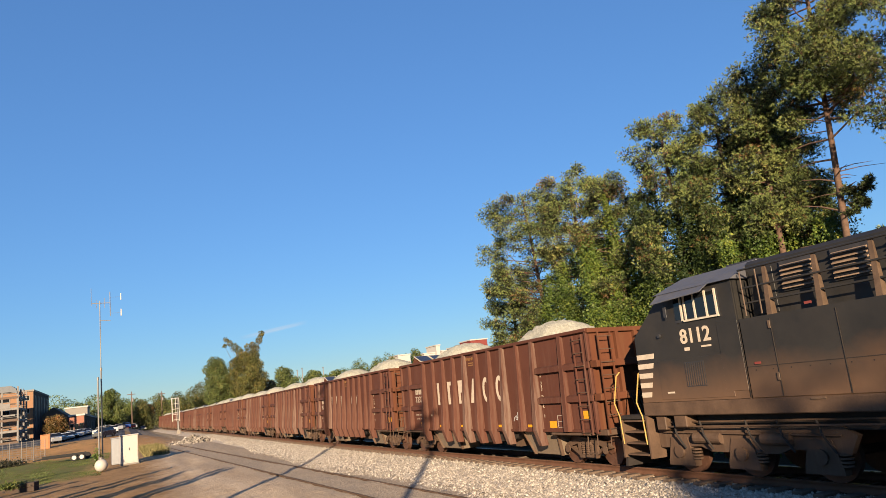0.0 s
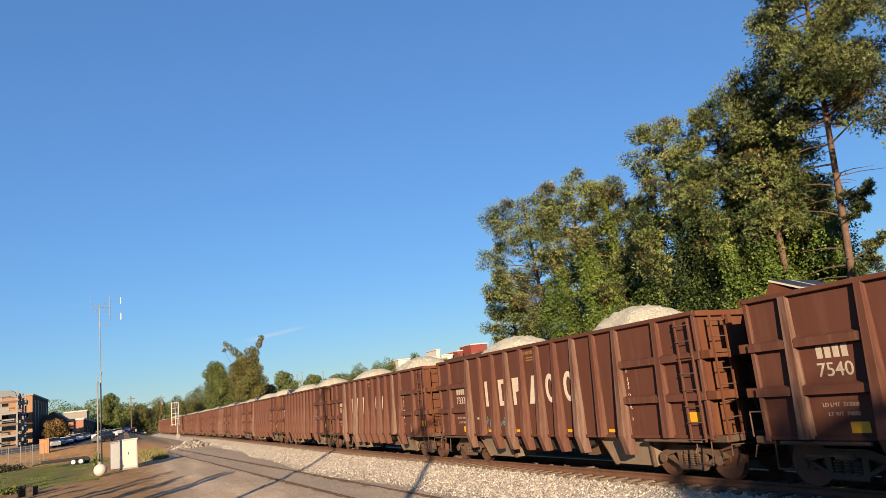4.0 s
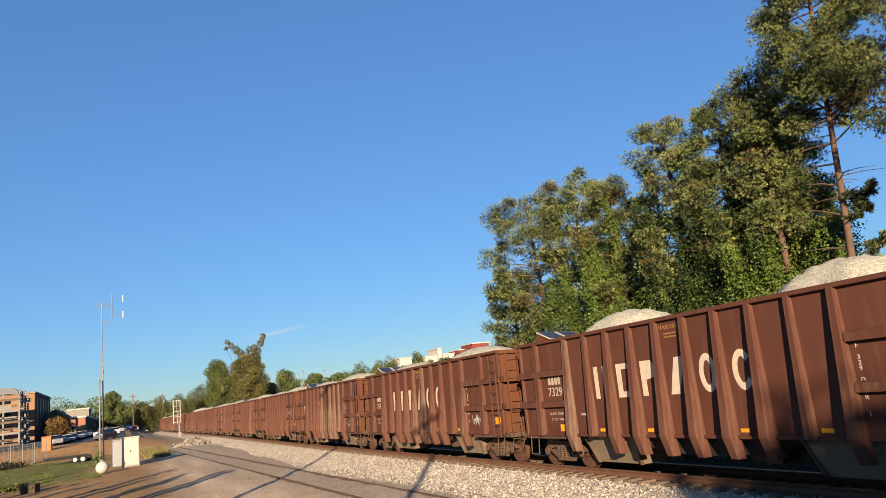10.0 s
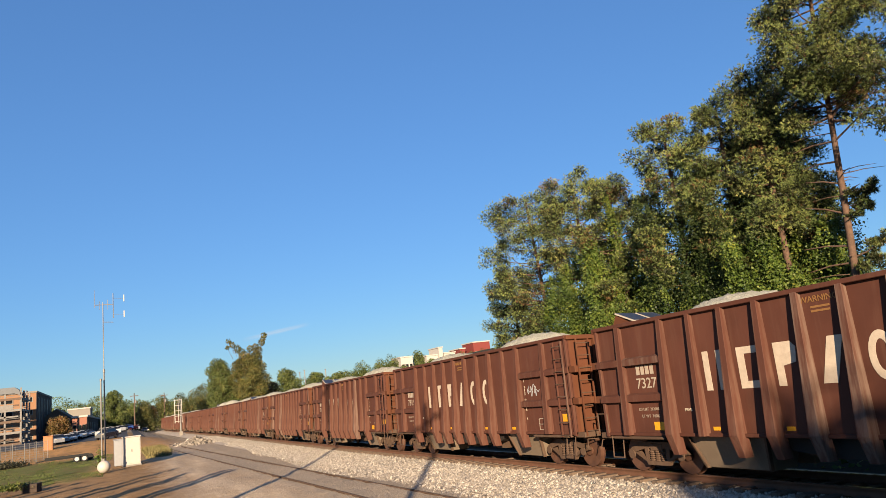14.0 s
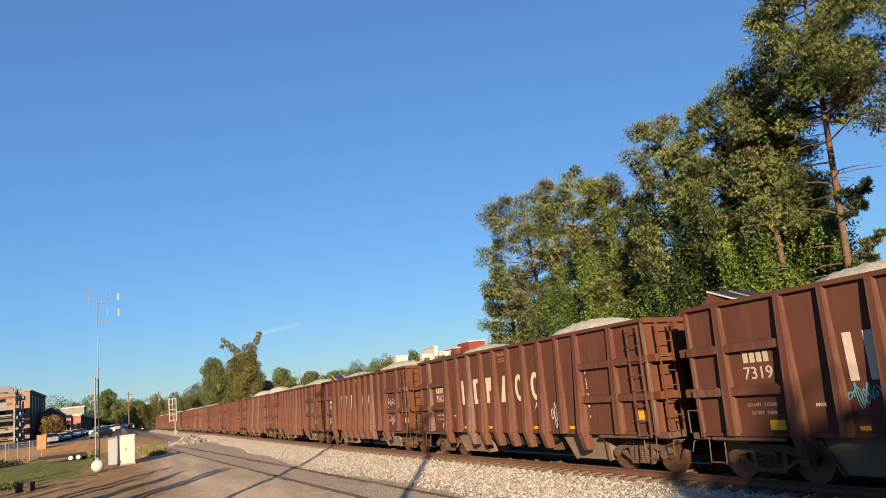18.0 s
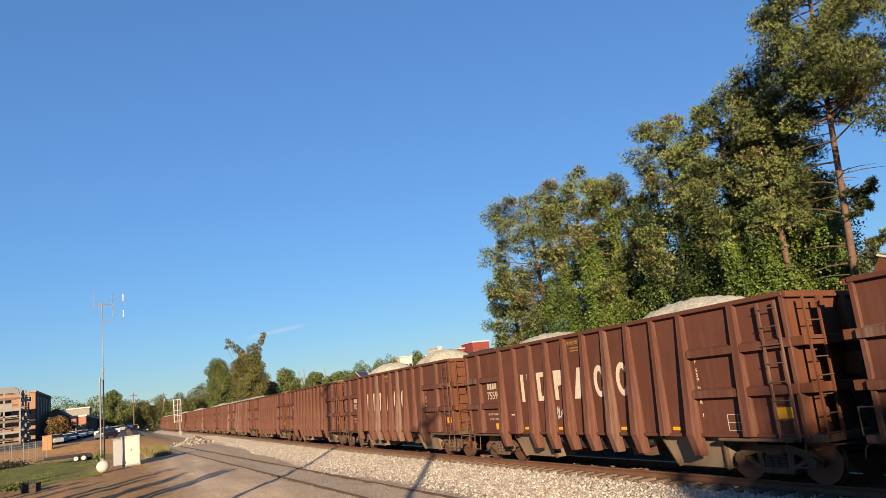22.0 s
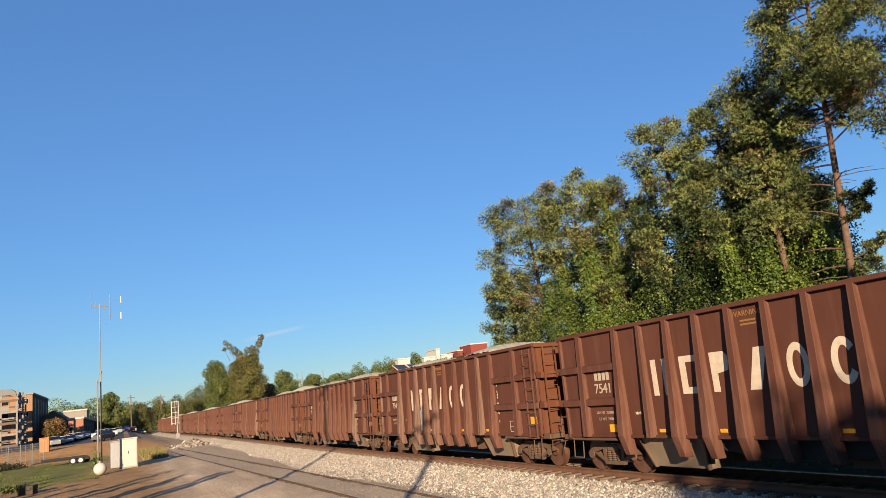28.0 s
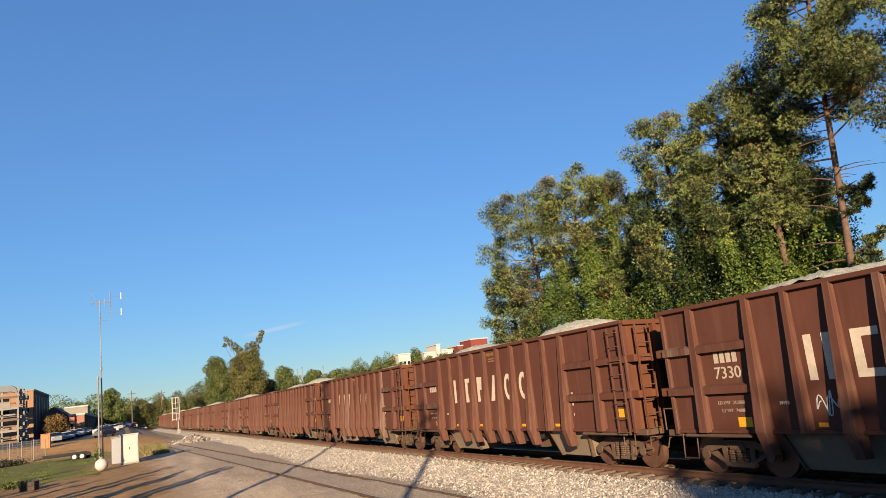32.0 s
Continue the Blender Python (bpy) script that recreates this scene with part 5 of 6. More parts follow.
def broad_tree(name, x, y, high, wide, seed, leaf, size, count, z0=None, label="", lobes=16, group="distant trees", sprays=(), clear=0.17, lobe=0.11):
    rng = np.random.default_rng(seed)
    if z0 is None:
        z0 = float(ground_z(np.float64(x), np.float64(y))) - 0.1
    tree = thing(name, label, "tree", group)
    tree.matrix_basis = pose(x, y, z0)
    cen, r = [], []
    V, F = [], []
    limb(V, F, [np.array([0, 0, 0.0]), np.array([0.1, 0, high * 0.3]), np.array([0, 0.1, high * 0.8])], [0.03 * high, 0.022 * high, 0.006 * high], 8)
    for k in range(lobes):
        a, f = k * 2.4 + rng.normal() * 0.4, (k + rng.random()) / lobes
        h = high * (clear + (0.94 - clear) * f)
        d = wide * 0.5 * (0.25 + 0.6 * rng.random()) * math.sqrt(max(0.12, 1 - (1.7 * f - 0.75) ** 2))
        c = np.array([math.cos(a) * d, math.sin(a) * d, h])
        cen.append(c)
        r.append(wide * (lobe + 0.11 * rng.random()))
        limb(V, F, [np.array([0, 0, h * 0.6]), c], [0.008 * high, 0.003 * high], 5)
    for sx, sz, sr in sprays:
        cen.append(np.array([sx, 0.0, sz]))
        r.append(sr)
        limb(V, F, [np.array([sx * 0.75, 0, sz * 0.85]), cen[-1]], [0.003 * high, 0.001 * high], 5)
    mesh_np("trunk", np.array(V), np.array(F), BARK, tree, smooth=True)
    cen, r = np.array(cen), np.array(r)
    pk = rng.choice(len(cen), count, p=r ** 2 / (r ** 2).sum())
    d = rng.normal(size=(count, 3))
    d /= np.linalg.norm(d, axis=1, keepdims=True)
    C = cen[pk] + d * r[pk, None] * (0.65 + 0.45 * rng.random((count, 1)))
    C[:, 2] = np.maximum(C[:, 2], 0.2)
    v, f = facing_quads(rng, C, d + (0, 0, 0.2), size, 0.7)
    mesh_np("crown", v, f, leaf, tree)
    return tree


# the row of pines with climbing vines behind the train
pine(28.0, 41.5, 17.2, 4.2, 5.0, 1, (0, 1.0), 0.9, 7.5, boughs=74, fat=1.2)
pine(29.0, 47.2, 12.4, 2.9, 4.5, 10, (0, 0.6), 0.6, 6.5, boughs=40, fat=1.15)
pine(28.5, 37.2, 17.0, 3.0, 6.5, 2, (0, -0.2), 1.5, 12.0, boughs=50, fat=1.2)
pine(28.0, 32.6, 15.3, 2.8, 6.0, 3, (0, 0.2), 3.4, 14.6, boughs=46, fat=1.15, label="pine almost smothered in yellow-green vine")
pine(28.0, 27.1, 16.7, 2.8, 6.5, 4, (0, 0.3), 1.0, 9.0, boughs=46, fat=1.1, shade_vine=2.8, shade_vine_top=16.0, label="pine clad in leaves coloured dark as shade, with a needled top")
pine(28.4, 24.0, 16.6, 2.4, 7.0, 5, (0, 0), 2.4, 10.2, boughs=38, fat=1.1, shade_vine=1.3, shade_vine_top=14.5)
pine(28.2, 21.5, 17.2, 2.1, 9.0, 6, (0.3, 0.3), 2.5, 10.6, boughs=40, fat=1.15, label="pine with a pale brown trunk among yellowing vine")
pine(28.0, 18.85, 21.0, 2.5, 13.2, 7, (0, -1.5), 0.0, 1.0, boughs=62, fat=1.15, bare=((7.2, 2.0, 0.30), (6.5, 1.9, -0.05), (8.6, 1.6, 0.7), (9.9, 1.4, 0.5), (10.9, 1.5, 0.1), (11.8, 1.8, 0.1), (9.3, -1.0, 0.3), (12.8, -2.2, 1.2), (11.8, -2.6, 0.9), (4.6, 1.8, 0.1), (5.6, -0.8, 0.2)),
     sprigs=((9.0, -1.1, 0.5), (8.6, -0.8, 0.2), (6.7, -1.2, 0.5), (6.2, -0.8, 0.2), (5.2, -0.9, 0.3)), thick=0.175, label="tall pine with a bare reddish leaning trunk and dead boughs")
pine(28.6, 13.6, 20.4, 3.0, 8.8, 8, (0, 0.2), 0.0, 6.0, boughs=54, fat=1.15)
pine(31.5, 24.6, 16.0, 2.6, 6.0, 9, (0, -0.3), 0.6, 7.0, boughs=40, fat=1.2, shade_vine=1.4, shade_vine_top=14.0)
pine(31.0, 21.2, 16.0, 2.0, 8.5, 11, (0, 1.2), 1.0, 8.5, boughs=28, fat=1.1, shade_vine=1.2, shade_vine_top=13.5, label="slim pine with a bowed trunk among the vines")
# trees along the line farther off
broad_tree("oak_tree", 25.4, 160.0, 16.6, 9.0, 21, BROWNOAK, 0.24, 30000, label="autumn-tinged broadleaf tree with thin top sprays beyond the train", lobes=44, clear=0.34, lobe=0.10,
           sprays=((2.2, 16.6, 1.0), (1.6, 17.4, 0.9), (3.0, 18.4, 0.8), (3.7, 20.0, 0.7), (3.4, 19.2, 0.6), (-1.6, 16.6, 0.9), (-2.4, 17.4, 0.9), (-3.4, 18.3, 0.7), (-4.2, 19.2, 0.6), (-4.6, 17.8, 0.5), (0.4, 17.2, 0.8)))
broad_tree("oak_tree", 19.4, 164.0, 15.6, 8.0, 22, OAKLEAF, 0.24, 30000, label="rounded green broadleaf tree beyond the train", lobes=44)
broad_tree("oak_tree", 62.5, 298.0, 14.0, 14.0, 23, OAKLEAF, 0.45, 10800, label="rounded green tree on the slope", lobes=22, z0=3.5)
broad_tree("oak_tree", 77.0, 300.0, 12.0, 12.0, 24, OAKLEAF, 0.45, 7800, label="spreading green tree on the slope", lobes=18, z0=3.5)
broad_tree("oak_tree", 86.0, 302.0, 9.5, 10.0, 25, OAKLEAF, 0.45, 6000, label="low green tree on the slope", lobes=14, z0=5)
broad_tree("small_tree", 31.0, 170.0, 9.6, 7.0, 26, AUTUMN, 0.45, 2600, label="rust-tinged small tree beyond the train", lobes=16)


# mostly hidden leaves, added to keep the gap under the cars dark
def undergrowth():
    rng = np.random.default_rng(71)
    n = 70000
    y = -12 + 82 * rng.random(n)
    x = 20.5 + 4.5 * rng.random(n) + 1.2 * np.sin(y * 0.5)
    top = 2.6 + 0.9 * np.sin(y * 0.43) + 0.6 * np.sin(y * 1.1 + 1)
    z = -0.5 + (top + 0.5) * rng.random(n) ** 0.8
    low = np.arange(n) % 4 == 0
    x, z = np.where(low, 16.6 + 4.0 * rng.random(n), x), np.where(low, -0.5 + 1.5 * rng.random(n), z)
    v, f = facing_quads(rng, np.stack([x, y, z], 1), np.stack([-1 + 0 * x, -0.5 + 0 * x, 0.4 + 0 * x], 1), 0.15, 0.9)
    tagged(mesh_np("undergrowth", v, f, VINELEAF), "leafy undergrowth added behind the track to block light below the cars", "bushes", kind="stuff")


undergrowth()


def woods(name, label, spots, seed, leaf, size, per):
    """A far belt of woodland in one mesh of leaf clumps."""
    rng = np.random.default_rng(seed)
    C, N = [], []
    for x, y, z, h, w in spots:
        for _ in range(5):
            c = np.array([x + rng.normal() * w * 0.3, y + rng.normal() * w * 0.3, z + h * (0.25 + 0.55 * rng.random())])
            d = rng.normal(size=(per // 5, 3))
            d /= np.linalg.norm(d, axis=1, keepdims=True)
            C.append(c + d * (w * 0.28, w * 0.28, h * 0.3) * (0.7 + 0.4 * rng.random((per // 5, 1))))
            N.append(d + (0, 0, 0.2))
        d = rng.random((per // 4, 3)) - (0.5, 0.5, 0)
        C.append(np.array([x, y, z]) + d * (w, w, h * 0.5))
        N.append(d + (0, -1, 0.3))
    v, f = facing_quads(rng, np.concatenate(C), np.concatenate(N), size, 0.6)
    tagged(mesh_np(name, v, f, leaf), label, "woods", kind="stuff")


rng = np.random.default_rng(77)
far = [(-40 + 9.0 * k + rng.normal() * 2, 330 + rng.normal() * 12, 1, 5.5 + 2.5 * rng.random() + max(0, k - 3) * 0.7, 12) for k in range(12)]
woods("far_woods", "belt of green and brown woods along the horizon", far, 31, AUTUMNGREEN, 0.36, 5600)
mid = [(6 + 5.5 * k + rng.normal(), 270 + rng.normal() * 8, 0, 9 + 2.5 * rng.random() + 1.0 * k, 8) for k in range(6)]
woods("near_woods", "autumn-tinged woods behind the far end of the train", mid, 32, AUTUMNGREEN, 0.31, 5600)
belt = [(-70 + 22 * k, 520 + rng.normal() * 30, 6, 14 + 6 * rng.random(), 30) for k in range(26)]
woods("horizon_woods", "low wooded ridge far off", belt, 33, OAKLEAF, 0.8, 2400)
hill = [(95 + 5.2 * k + rng.normal(), 312 + rng.normal() * 4, 7, 9.0 + 1.6 * k + rng.random(), 8) for k in range(5)] + [(92 + 2.9 * k, 306 + rng.normal() * 3, 7, 6.2 + 0.75 * k + 0.5 * rng.random(), 6) for k in range(9)] + [(126 + 3 * k, 306, 12, 9.5, 6) for k in range(2)] + [(112 + 5 * k, 290 + rng.normal() * 2, 8, 6.6 + 0.5 * k, 6) for k in range(11)]
woods("hill_woods", "trees on the hill beside the stores", hill, 34, OAKLEAF, 0.34, 2600)


# ---- mast, cabinet, tank and signal beside the lane ----
def left_things():
    m = thing("antenna_mast", "slim galvanised antenna mast beside the cabinet", "mast")
    m.matrix_basis = pose(-1.56, 60.5, -0.5)
    part("lower_tube", rod(B(), (0, 0, 0), (0, 0, 7.7), 0.055, 10), GREYMETAL, m)
    part("upper_tube", rod(B(), (0, 0, 7.7), (0, 0, 13.2), 0.036, 10), GREYMETAL, m)
    part("collar", rod(B(), (0, 0, 7.6), (0, 0, 7.85), 0.085, 10), GREYMETAL, m)
    part("cross_arm", rod(B(), (-0.55, 0, 13.0), (0.75, 0, 13.0), 0.03, 6), GREYMETAL, m)
    for x, z0, z1, r in ((-0.6, 12.8, 14.2, 0.016), (0.75, 11.9, 13.9, 0.03), (0.35, 12.6, 13.4, 0.016), (-0.25, 12.6, 13.3, 0.016)):
        part("antenna", rod(B(), (x, 0, z0), (x, 0, z1), r, 8), GREYMETAL, m)
    part("lower_arm", rod(B(), (0, 0, 11.6), (0.75, 0, 11.55), 0.025, 6), GREYMETAL, m)
    for z in (11.9, 13.2):
        part("panel_antenna", box(B(), 1.5, 1.58, -0.04, 0.04, z, z + 0.55, 0.01), WHITE, m)
        part("stay", rod(B(), (0.75, 0, z + 0.25), (1.5, 0, z + 0.25), 0.008, 5), GREYMETAL, m)
    p = thing("short_mast", "short galvanised pole next to the antenna mast", "mast")
    p.matrix_basis = pose(-1.78, 60.0, -0.5)
    part("tube", rod(B(), (0, 0, 0), (0, 0, 7.0), 0.058, 10), GREYMETAL, p)
    part("cap", rod(B(), (0, 0, 6.9), (0, 0, 7.1), 0.08, 10), GREYMETAL, p)
    g = thing("ball_tank", "white ball-shaped tank on a short collar on the grass", "tank")
    g.matrix_basis = pose(-1.62, 58.5, -0.45)
    bm = B()
    bmesh.ops.create_uvsphere(bm, u_segments=32, v_segments=20, radius=0.45, matrix=pose(0, 0, 0.47))
    part("shell", bm, WHITE, g, smooth=True)
    part("collar", rod(B(), (0, 0, 0.88), (0, 0, 1.04), 0.13, 12), GREYMETAL, g)
    g = thing("marker_ball", "small white ball-shaped marker beside the rubble heap", "marker")
    g.matrix_basis = pose(7.75, 105.0, -0.45)
    bm = B()
    bmesh.ops.create_uvsphere(bm, u_segments=16, v_segments=10, radius=0.25, matrix=pose(0, 0, 0.27))
    part("shell", bm, WHITE, g, smooth=True)
    part("foot", rod(B(), (0, 0, 0), (0, 0, 0.06), 0.15, 10), GREYMETAL, g)
    w = thing("climbing_weed", "green weed climbing the pole foot", "plant")
    w.matrix_basis = pose(-1.95, 60.2, -0.45)
    rng = np.random.default_rng(4)
    C = rng.normal(size=(170, 3)) * (0.15, 0.15, 0.28) + (0, 0, 1.2)
    v, f = scatter_quads(rng, C, 0.13)
    mesh_np("leaves", v, f, VINELEAF, w)
    part("stem", rod(B(), (0, 0, 0), (0, 0, 1.8), 0.02, 5), BARK, w)
    # cabinet
    c = thing("equipment_cabinet", "tall white equipment cabinet on a concrete footing", "cabinet")
    c.matrix_basis = pose(0.30, 63.5, -0.45, 0, 0, 4)
    part("footing", box(B(), -0.7, 0.7, -0.65, 0.65, 0.0, 0.12, 0.02), CONCRETE, c)
    part("body", box(B(), -0.64, 0.64, -0.6, 0.6, 0.12, 2.30, 0.02), WHITE, c)
    part("roof", box(B(), -0.70, 0.70, -0.66, 0.66, 2.30, 2.38, 0.02), WHITE, c)
    d = part("door", box(B(), -0.58, 0.58, -0.625, -0.60, 0.22, 2.2, 0.006), WHITE, c)
    part("handle", box(B(), -0.05, -0.01, -0.66, -0.625, 1.15, 1.35), DARKSTEEL, d)
    c2 = thing("control_cabinet", "grey metal control cabinet beside the white one", "cabinet")
    c2.matrix_basis = pose(-0.48, 65.6, -0.45, 0, 0, 4)
    part("body", box(B(), -0.55, 0.55, -0.5, 0.5, 0.05, 2.15, 0.03), GREYBOX, c2)
    part("door", box(B(), -0.48, 0.48, -0.52, -0.50, 0.15, 2.05, 0.005), GREYBOX, c2)
    part("roof", box(B(), -0.60, 0.60, -0.55, 0.55, 2.15, 2.22, 0.02), GREYBOX, c2)
    # railway signal with a caged ladder
    pale = WHITE
    s = thing("signal_mast", "pale metal signal mast with a caged ladder", "signal")
    s.matrix_basis = pose(9.45, 150.0, -0.45)
    part("foundation", box(B(), 0.0, 0.7, -0.35, 0.35, 0, 0.9, 0.05), CONCRETE, s)
    part("pedestal", rod(B(), (0.35, 0, 0.9), (0.35, 0, 2.6), 0.2, 10), GREYMETAL, s)
    part("mast", rod(B(), (0.35, 0, 2.6), (0.35, 0, 7.4), 0.12, 8), GREYMETAL, s)
    for k in range(5):
        z = 2.9 + 1.05 * k
        bm = B()
        for a, b in (((-0.7, -0.5), (0.6, -0.5)), ((0.6, -0.5), (0.6, 0.5)), ((0.6, 0.5), (-0.7, 0.5)), ((-0.7, 0.5), (-0.7, -0.5))):
            rod(bm, (*a, z), (*b, z), 0.05, 6)
        part("cage_hoop", bm, pale, s)
    for x, y in ((-0.7, -0.5), (0.6, -0.5), (-0.05, -0.5), (0.6, 0.5), (-0.7, 0.5)):
        part("cage_bar", rod(B(), (x, y, 2.6), (x, y, 7.2), 0.055, 6), pale, s)
    part("signal_head", box(B(), -0.3, 0.25, -0.3, 0.1, 5.3, 6.5, 0.05), DARKSTEEL, s)


left_things()


def rubble():
    rng = np.random.default_rng(8)
    bm = B()
    for k in range(420):
        a, d = rng.random() * 6.28, rng.random() ** 0.6 * (1.0 if k < 300 else 1.5)
        x, y = math.cos(a) * d * 1.9, math.sin(a) * d * 6.0
        z = max(0, 0.95 * (1 - d)) * (0.3 + 0.7 * rng.random())
        r = bmesh.ops.create_icosphere(bm, subdivisions=1, radius=0.07 + 0.17 * rng.random() ** 2, matrix=pose(x, y, z))
        for v in r["verts"]:
            v.co += Vector(rng.normal(size=3) * 0.05)
    ob = part("rubble_heap", bm, RUBBLE)
    ob.matrix_basis = pose(8.0, 96.0, -0.45)
    tagged(ob, "heap of pale broken concrete beside the track", "rubble", kind="stuff")


rubble()


# ---- the car park and its buildings ----
def slab_building(name, label, x0, x1, y0, y1, z0, z1, wall, roof, rows, cols, win=GLASS, frame=CONCRETE, wz=0.55, faces=("front",)):
    b = thing(name, label, "building")
    part("wall", box(B(), x0, x1, y0, y1, z0, z1), wall, b)
    part("roof", box(B(), x0 - 0.3, x1 + 0.3, y0 - 0.3, y1 + 0.3, z1, z1 + 0.5), roof, b)
    h = (z1 - z0) / rows
    proto = pframe = None
    for i in range(rows):
        for j in range(cols):
            w = (x1 - x0) / cols
            xa, za = x0 + w * (j + 0.5), z0 + h * (i + 0.5)
            if proto is None:
                proto = part("window", box(B(), -w * 0.34, w * 0.34, -0.06, 0.06, -h * wz / 2, h * wz / 2), frame, b)
                proto.matrix_basis = pose(xa, y0, za)
                pframe = part("pane", box(B(), -w * 0.29, w * 0.29, -0.09, 0.0, -h * wz / 2 + 0.12, h * wz / 2 - 0.12), win, proto)
            else:
                t = twin(proto, "window", b, pose(xa, y0, za))
                twin(pframe, "pane", t)
    return b


bb = slab_building("brick_building", "tan brick building of four storeys, its side coloured dark as shade", -54, -24.3, 238, 284, 0.5, 15.6, TANBRICK, CONCRETE, 4, 6, wz=0.4)
# side away from the sun: wall and panes darkened in colour as shade
part("side_wall", box(B(), -24.3, -24.15, 238, 284, 0.5, 15.6), DARKBRICK, bb)
for k in range(5):
    w = part("tall_window", box(B(), -24.15, -24.1, 242 + 8.4 * k, 244.6 + 8.4 * k, 3.0, 14.5), DARKSTEEL, bb)
    part("pane", box(B(), -24.10, -24.06, 242.3 + 8.4 * k, 244.3 + 8.4 * k, 3.3, 14.2), DARKSTEEL, w)


def deck():
    d = thing("steel_framework", "grey steel framework of open brown decks under construction", "framework")
    x1, ya, yb = -25.3, 214, 232
    for k in range(5):
        z = 1.4 + 2.9 * k
        part("deck", box(B(), -54, x1, ya, ya + 3.5, z, z + 0.3), WOODPOLE, d)
        part("edge_beam", box(B(), -54, x1 + 0.1, ya - 0.12, ya, z - 0.15, z + 0.45), FRAMESTEEL if k % 2 else WOODPOLE, d)
        part("side_beam", box(B(), x1, x1 + 0.14, ya, yb, z - 0.1, z + 0.40), FRAMESTEEL, d)
        for j in range(2):
            part("guard_rail", rod(B(), (-54, ya, z + 0.9 + 0.5 * j), (x1, ya, z + 0.9 + 0.5 * j), 0.07, 5), FRAMESTEEL, d)
            part("guard_rail", rod(B(), (x1, ya, z + 0.9 + 0.5 * j), (x1, yb, z + 0.9 + 0.5 * j), 0.07, 5), FRAMESTEEL, d)
        part("brace", rod(B(), (x1, ya + 6 * (k % 3), z), (x1, ya + 6 + 6 * (k % 3), z + 2.9), 0.08, 5), FRAMESTEEL, d)
    for k in range(9):
        x = -54 + 28.7 * k / 8
        part("column", box(B(), x - 0.2, x + 0.2, ya - 0.1, ya + 0.3, 0.4, 16.0), FRAMESTEEL, d)
    for k in range(1, 4):
        y = ya + 6 * k - 0.2
        part("column", box(B(), x1 - 0.2, x1 + 0.2, y - 0.2, y + 0.2, 0.4, 15.6), FRAMESTEEL, d)
    for k, (xa, xb) in enumerate(((-41, -32), (-54, -45), (-36, -27))):
        part("parapet_panel", box(B(), xa, xb, ya - 0.2, ya - 0.12, 4.6 + 2.9 * k, 5.9 + 2.9 * k), FRAMESTEEL, d)
    bm = B()
    prism(bm, 1, ya - 0.3, ya + 5, [(-54, 14.6), (-26.8, 14.6), (x1, 14.0), (x1 - 0.4, 15.4), (-26.8, 16.2), (-54, 16.2)])
    part("roof", bm, SLATE, d)
    for k in range(4):
        z = 2.6 + 2.9 * k
        part("scaffold_board", box(B(), -54, x1 - 0.6, ya - 0.10, ya + 0.6, z, z + 0.38), WOODPOLE if k != 2 else FRAMESTEEL, d)
        for j in range(4):
            x = -48 + 5.6 * j + 0.7 * k
            part("prop", rod(B(), (x, ya - 0.05, z + 0.38), (x + 0.3 * (j % 2), ya - 0.05, z + 1.7), 0.09, 5), FRAMESTEEL, d)


deck()
rb = slab_building("red_brick_hall", "low red brick hall with a pale roof edge, shade painted on its side", -14.8, -10.9, 236, 370, 0.6, 6.9, REDBRICK, ROOFMAT, 1, 3, wz=0.3)
# same here, the hall's side carries its shade in the brick colour
part("side_wall", box(B(), -10.9, -10.8, 236, 370, 0.6, 6.9), DARKBRICK, rb)
for k in range(8):
    w = part("side_window", box(B(), -10.8, -10.75, 240 + 14 * k, 244 + 14 * k, 2.3, 5.4), DARKSTEEL, rb)
    part("pane", box(B(), -10.75, -10.71, 240.3 + 14 * k, 243.7 + 14 * k, 2.6, 5.1), DARKSTEEL, w)
slab_building("pale_hall", "low pale hall behind the car park", -21.5, -13.5, 320, 340, 2, 11.6, CONCRETE, ROOFMAT, 1, 3, wz=0.25)
gh = thing("gabled_hall", "low hall with a dark sloping roof behind the car park", "building")
part("wall", box(B(), -27.0, -15.6, 262, 290, 0.8, 6.5), DARKBRICK, gh)
bm = B()
prism(bm, 1, 261.5, 290.5, [(-27.4, 6.5), (-15.2, 6.5), (-21.0, 11.0)])
part("roof", bm, TIE, gh)
broad_tree("small_tree", -16.9, 224, 5.8, 7.2, 41, AUTUMN, 0.32, 7500, label="rust-tinged dark tree by the car park", lobes=20)
broad_tree("oak_tree", -4.2, 262, 13.2, 8.2, 42, OAKLEAF, 0.34, 12000, label="tall dark green tree behind the car park", lobes=24)
broad_tree("small_tree", 1.5, 290, 8.5, 8.0, 43, OAKLEAF, 0.36, 6500, label="yellow-green tree behind the car park", lobes=16)
broad_tree("small_tree", 7.5, 300, 10.0, 9.0, 44, AUTUMN, 0.38, 7000, label="brown autumn tree behind the car park", lobes=16)
box_ = thing("site_container", "orange-brown site container at the car park edge", "container")
box_.matrix_basis = pose(-10.7, 120, float(ground_z(np.float64(-10.7), np.float64(120.0))) - 0.05)
part("shell", box(B(), -0.62, 0.62, 0, 1.3, 0, 2.05, 0.04), ORANGEBOX, box_)
part("roof", box(B(), -0.67, 0.67, -0.05, 1.35, 2.05, 2.16, 0.03), ORANGEBOX, box_)
part("door", box(B(), -0.42, 0.42, -0.03, 0, 0.1, 1.9, 0.01), ORANGEBOX, box_)


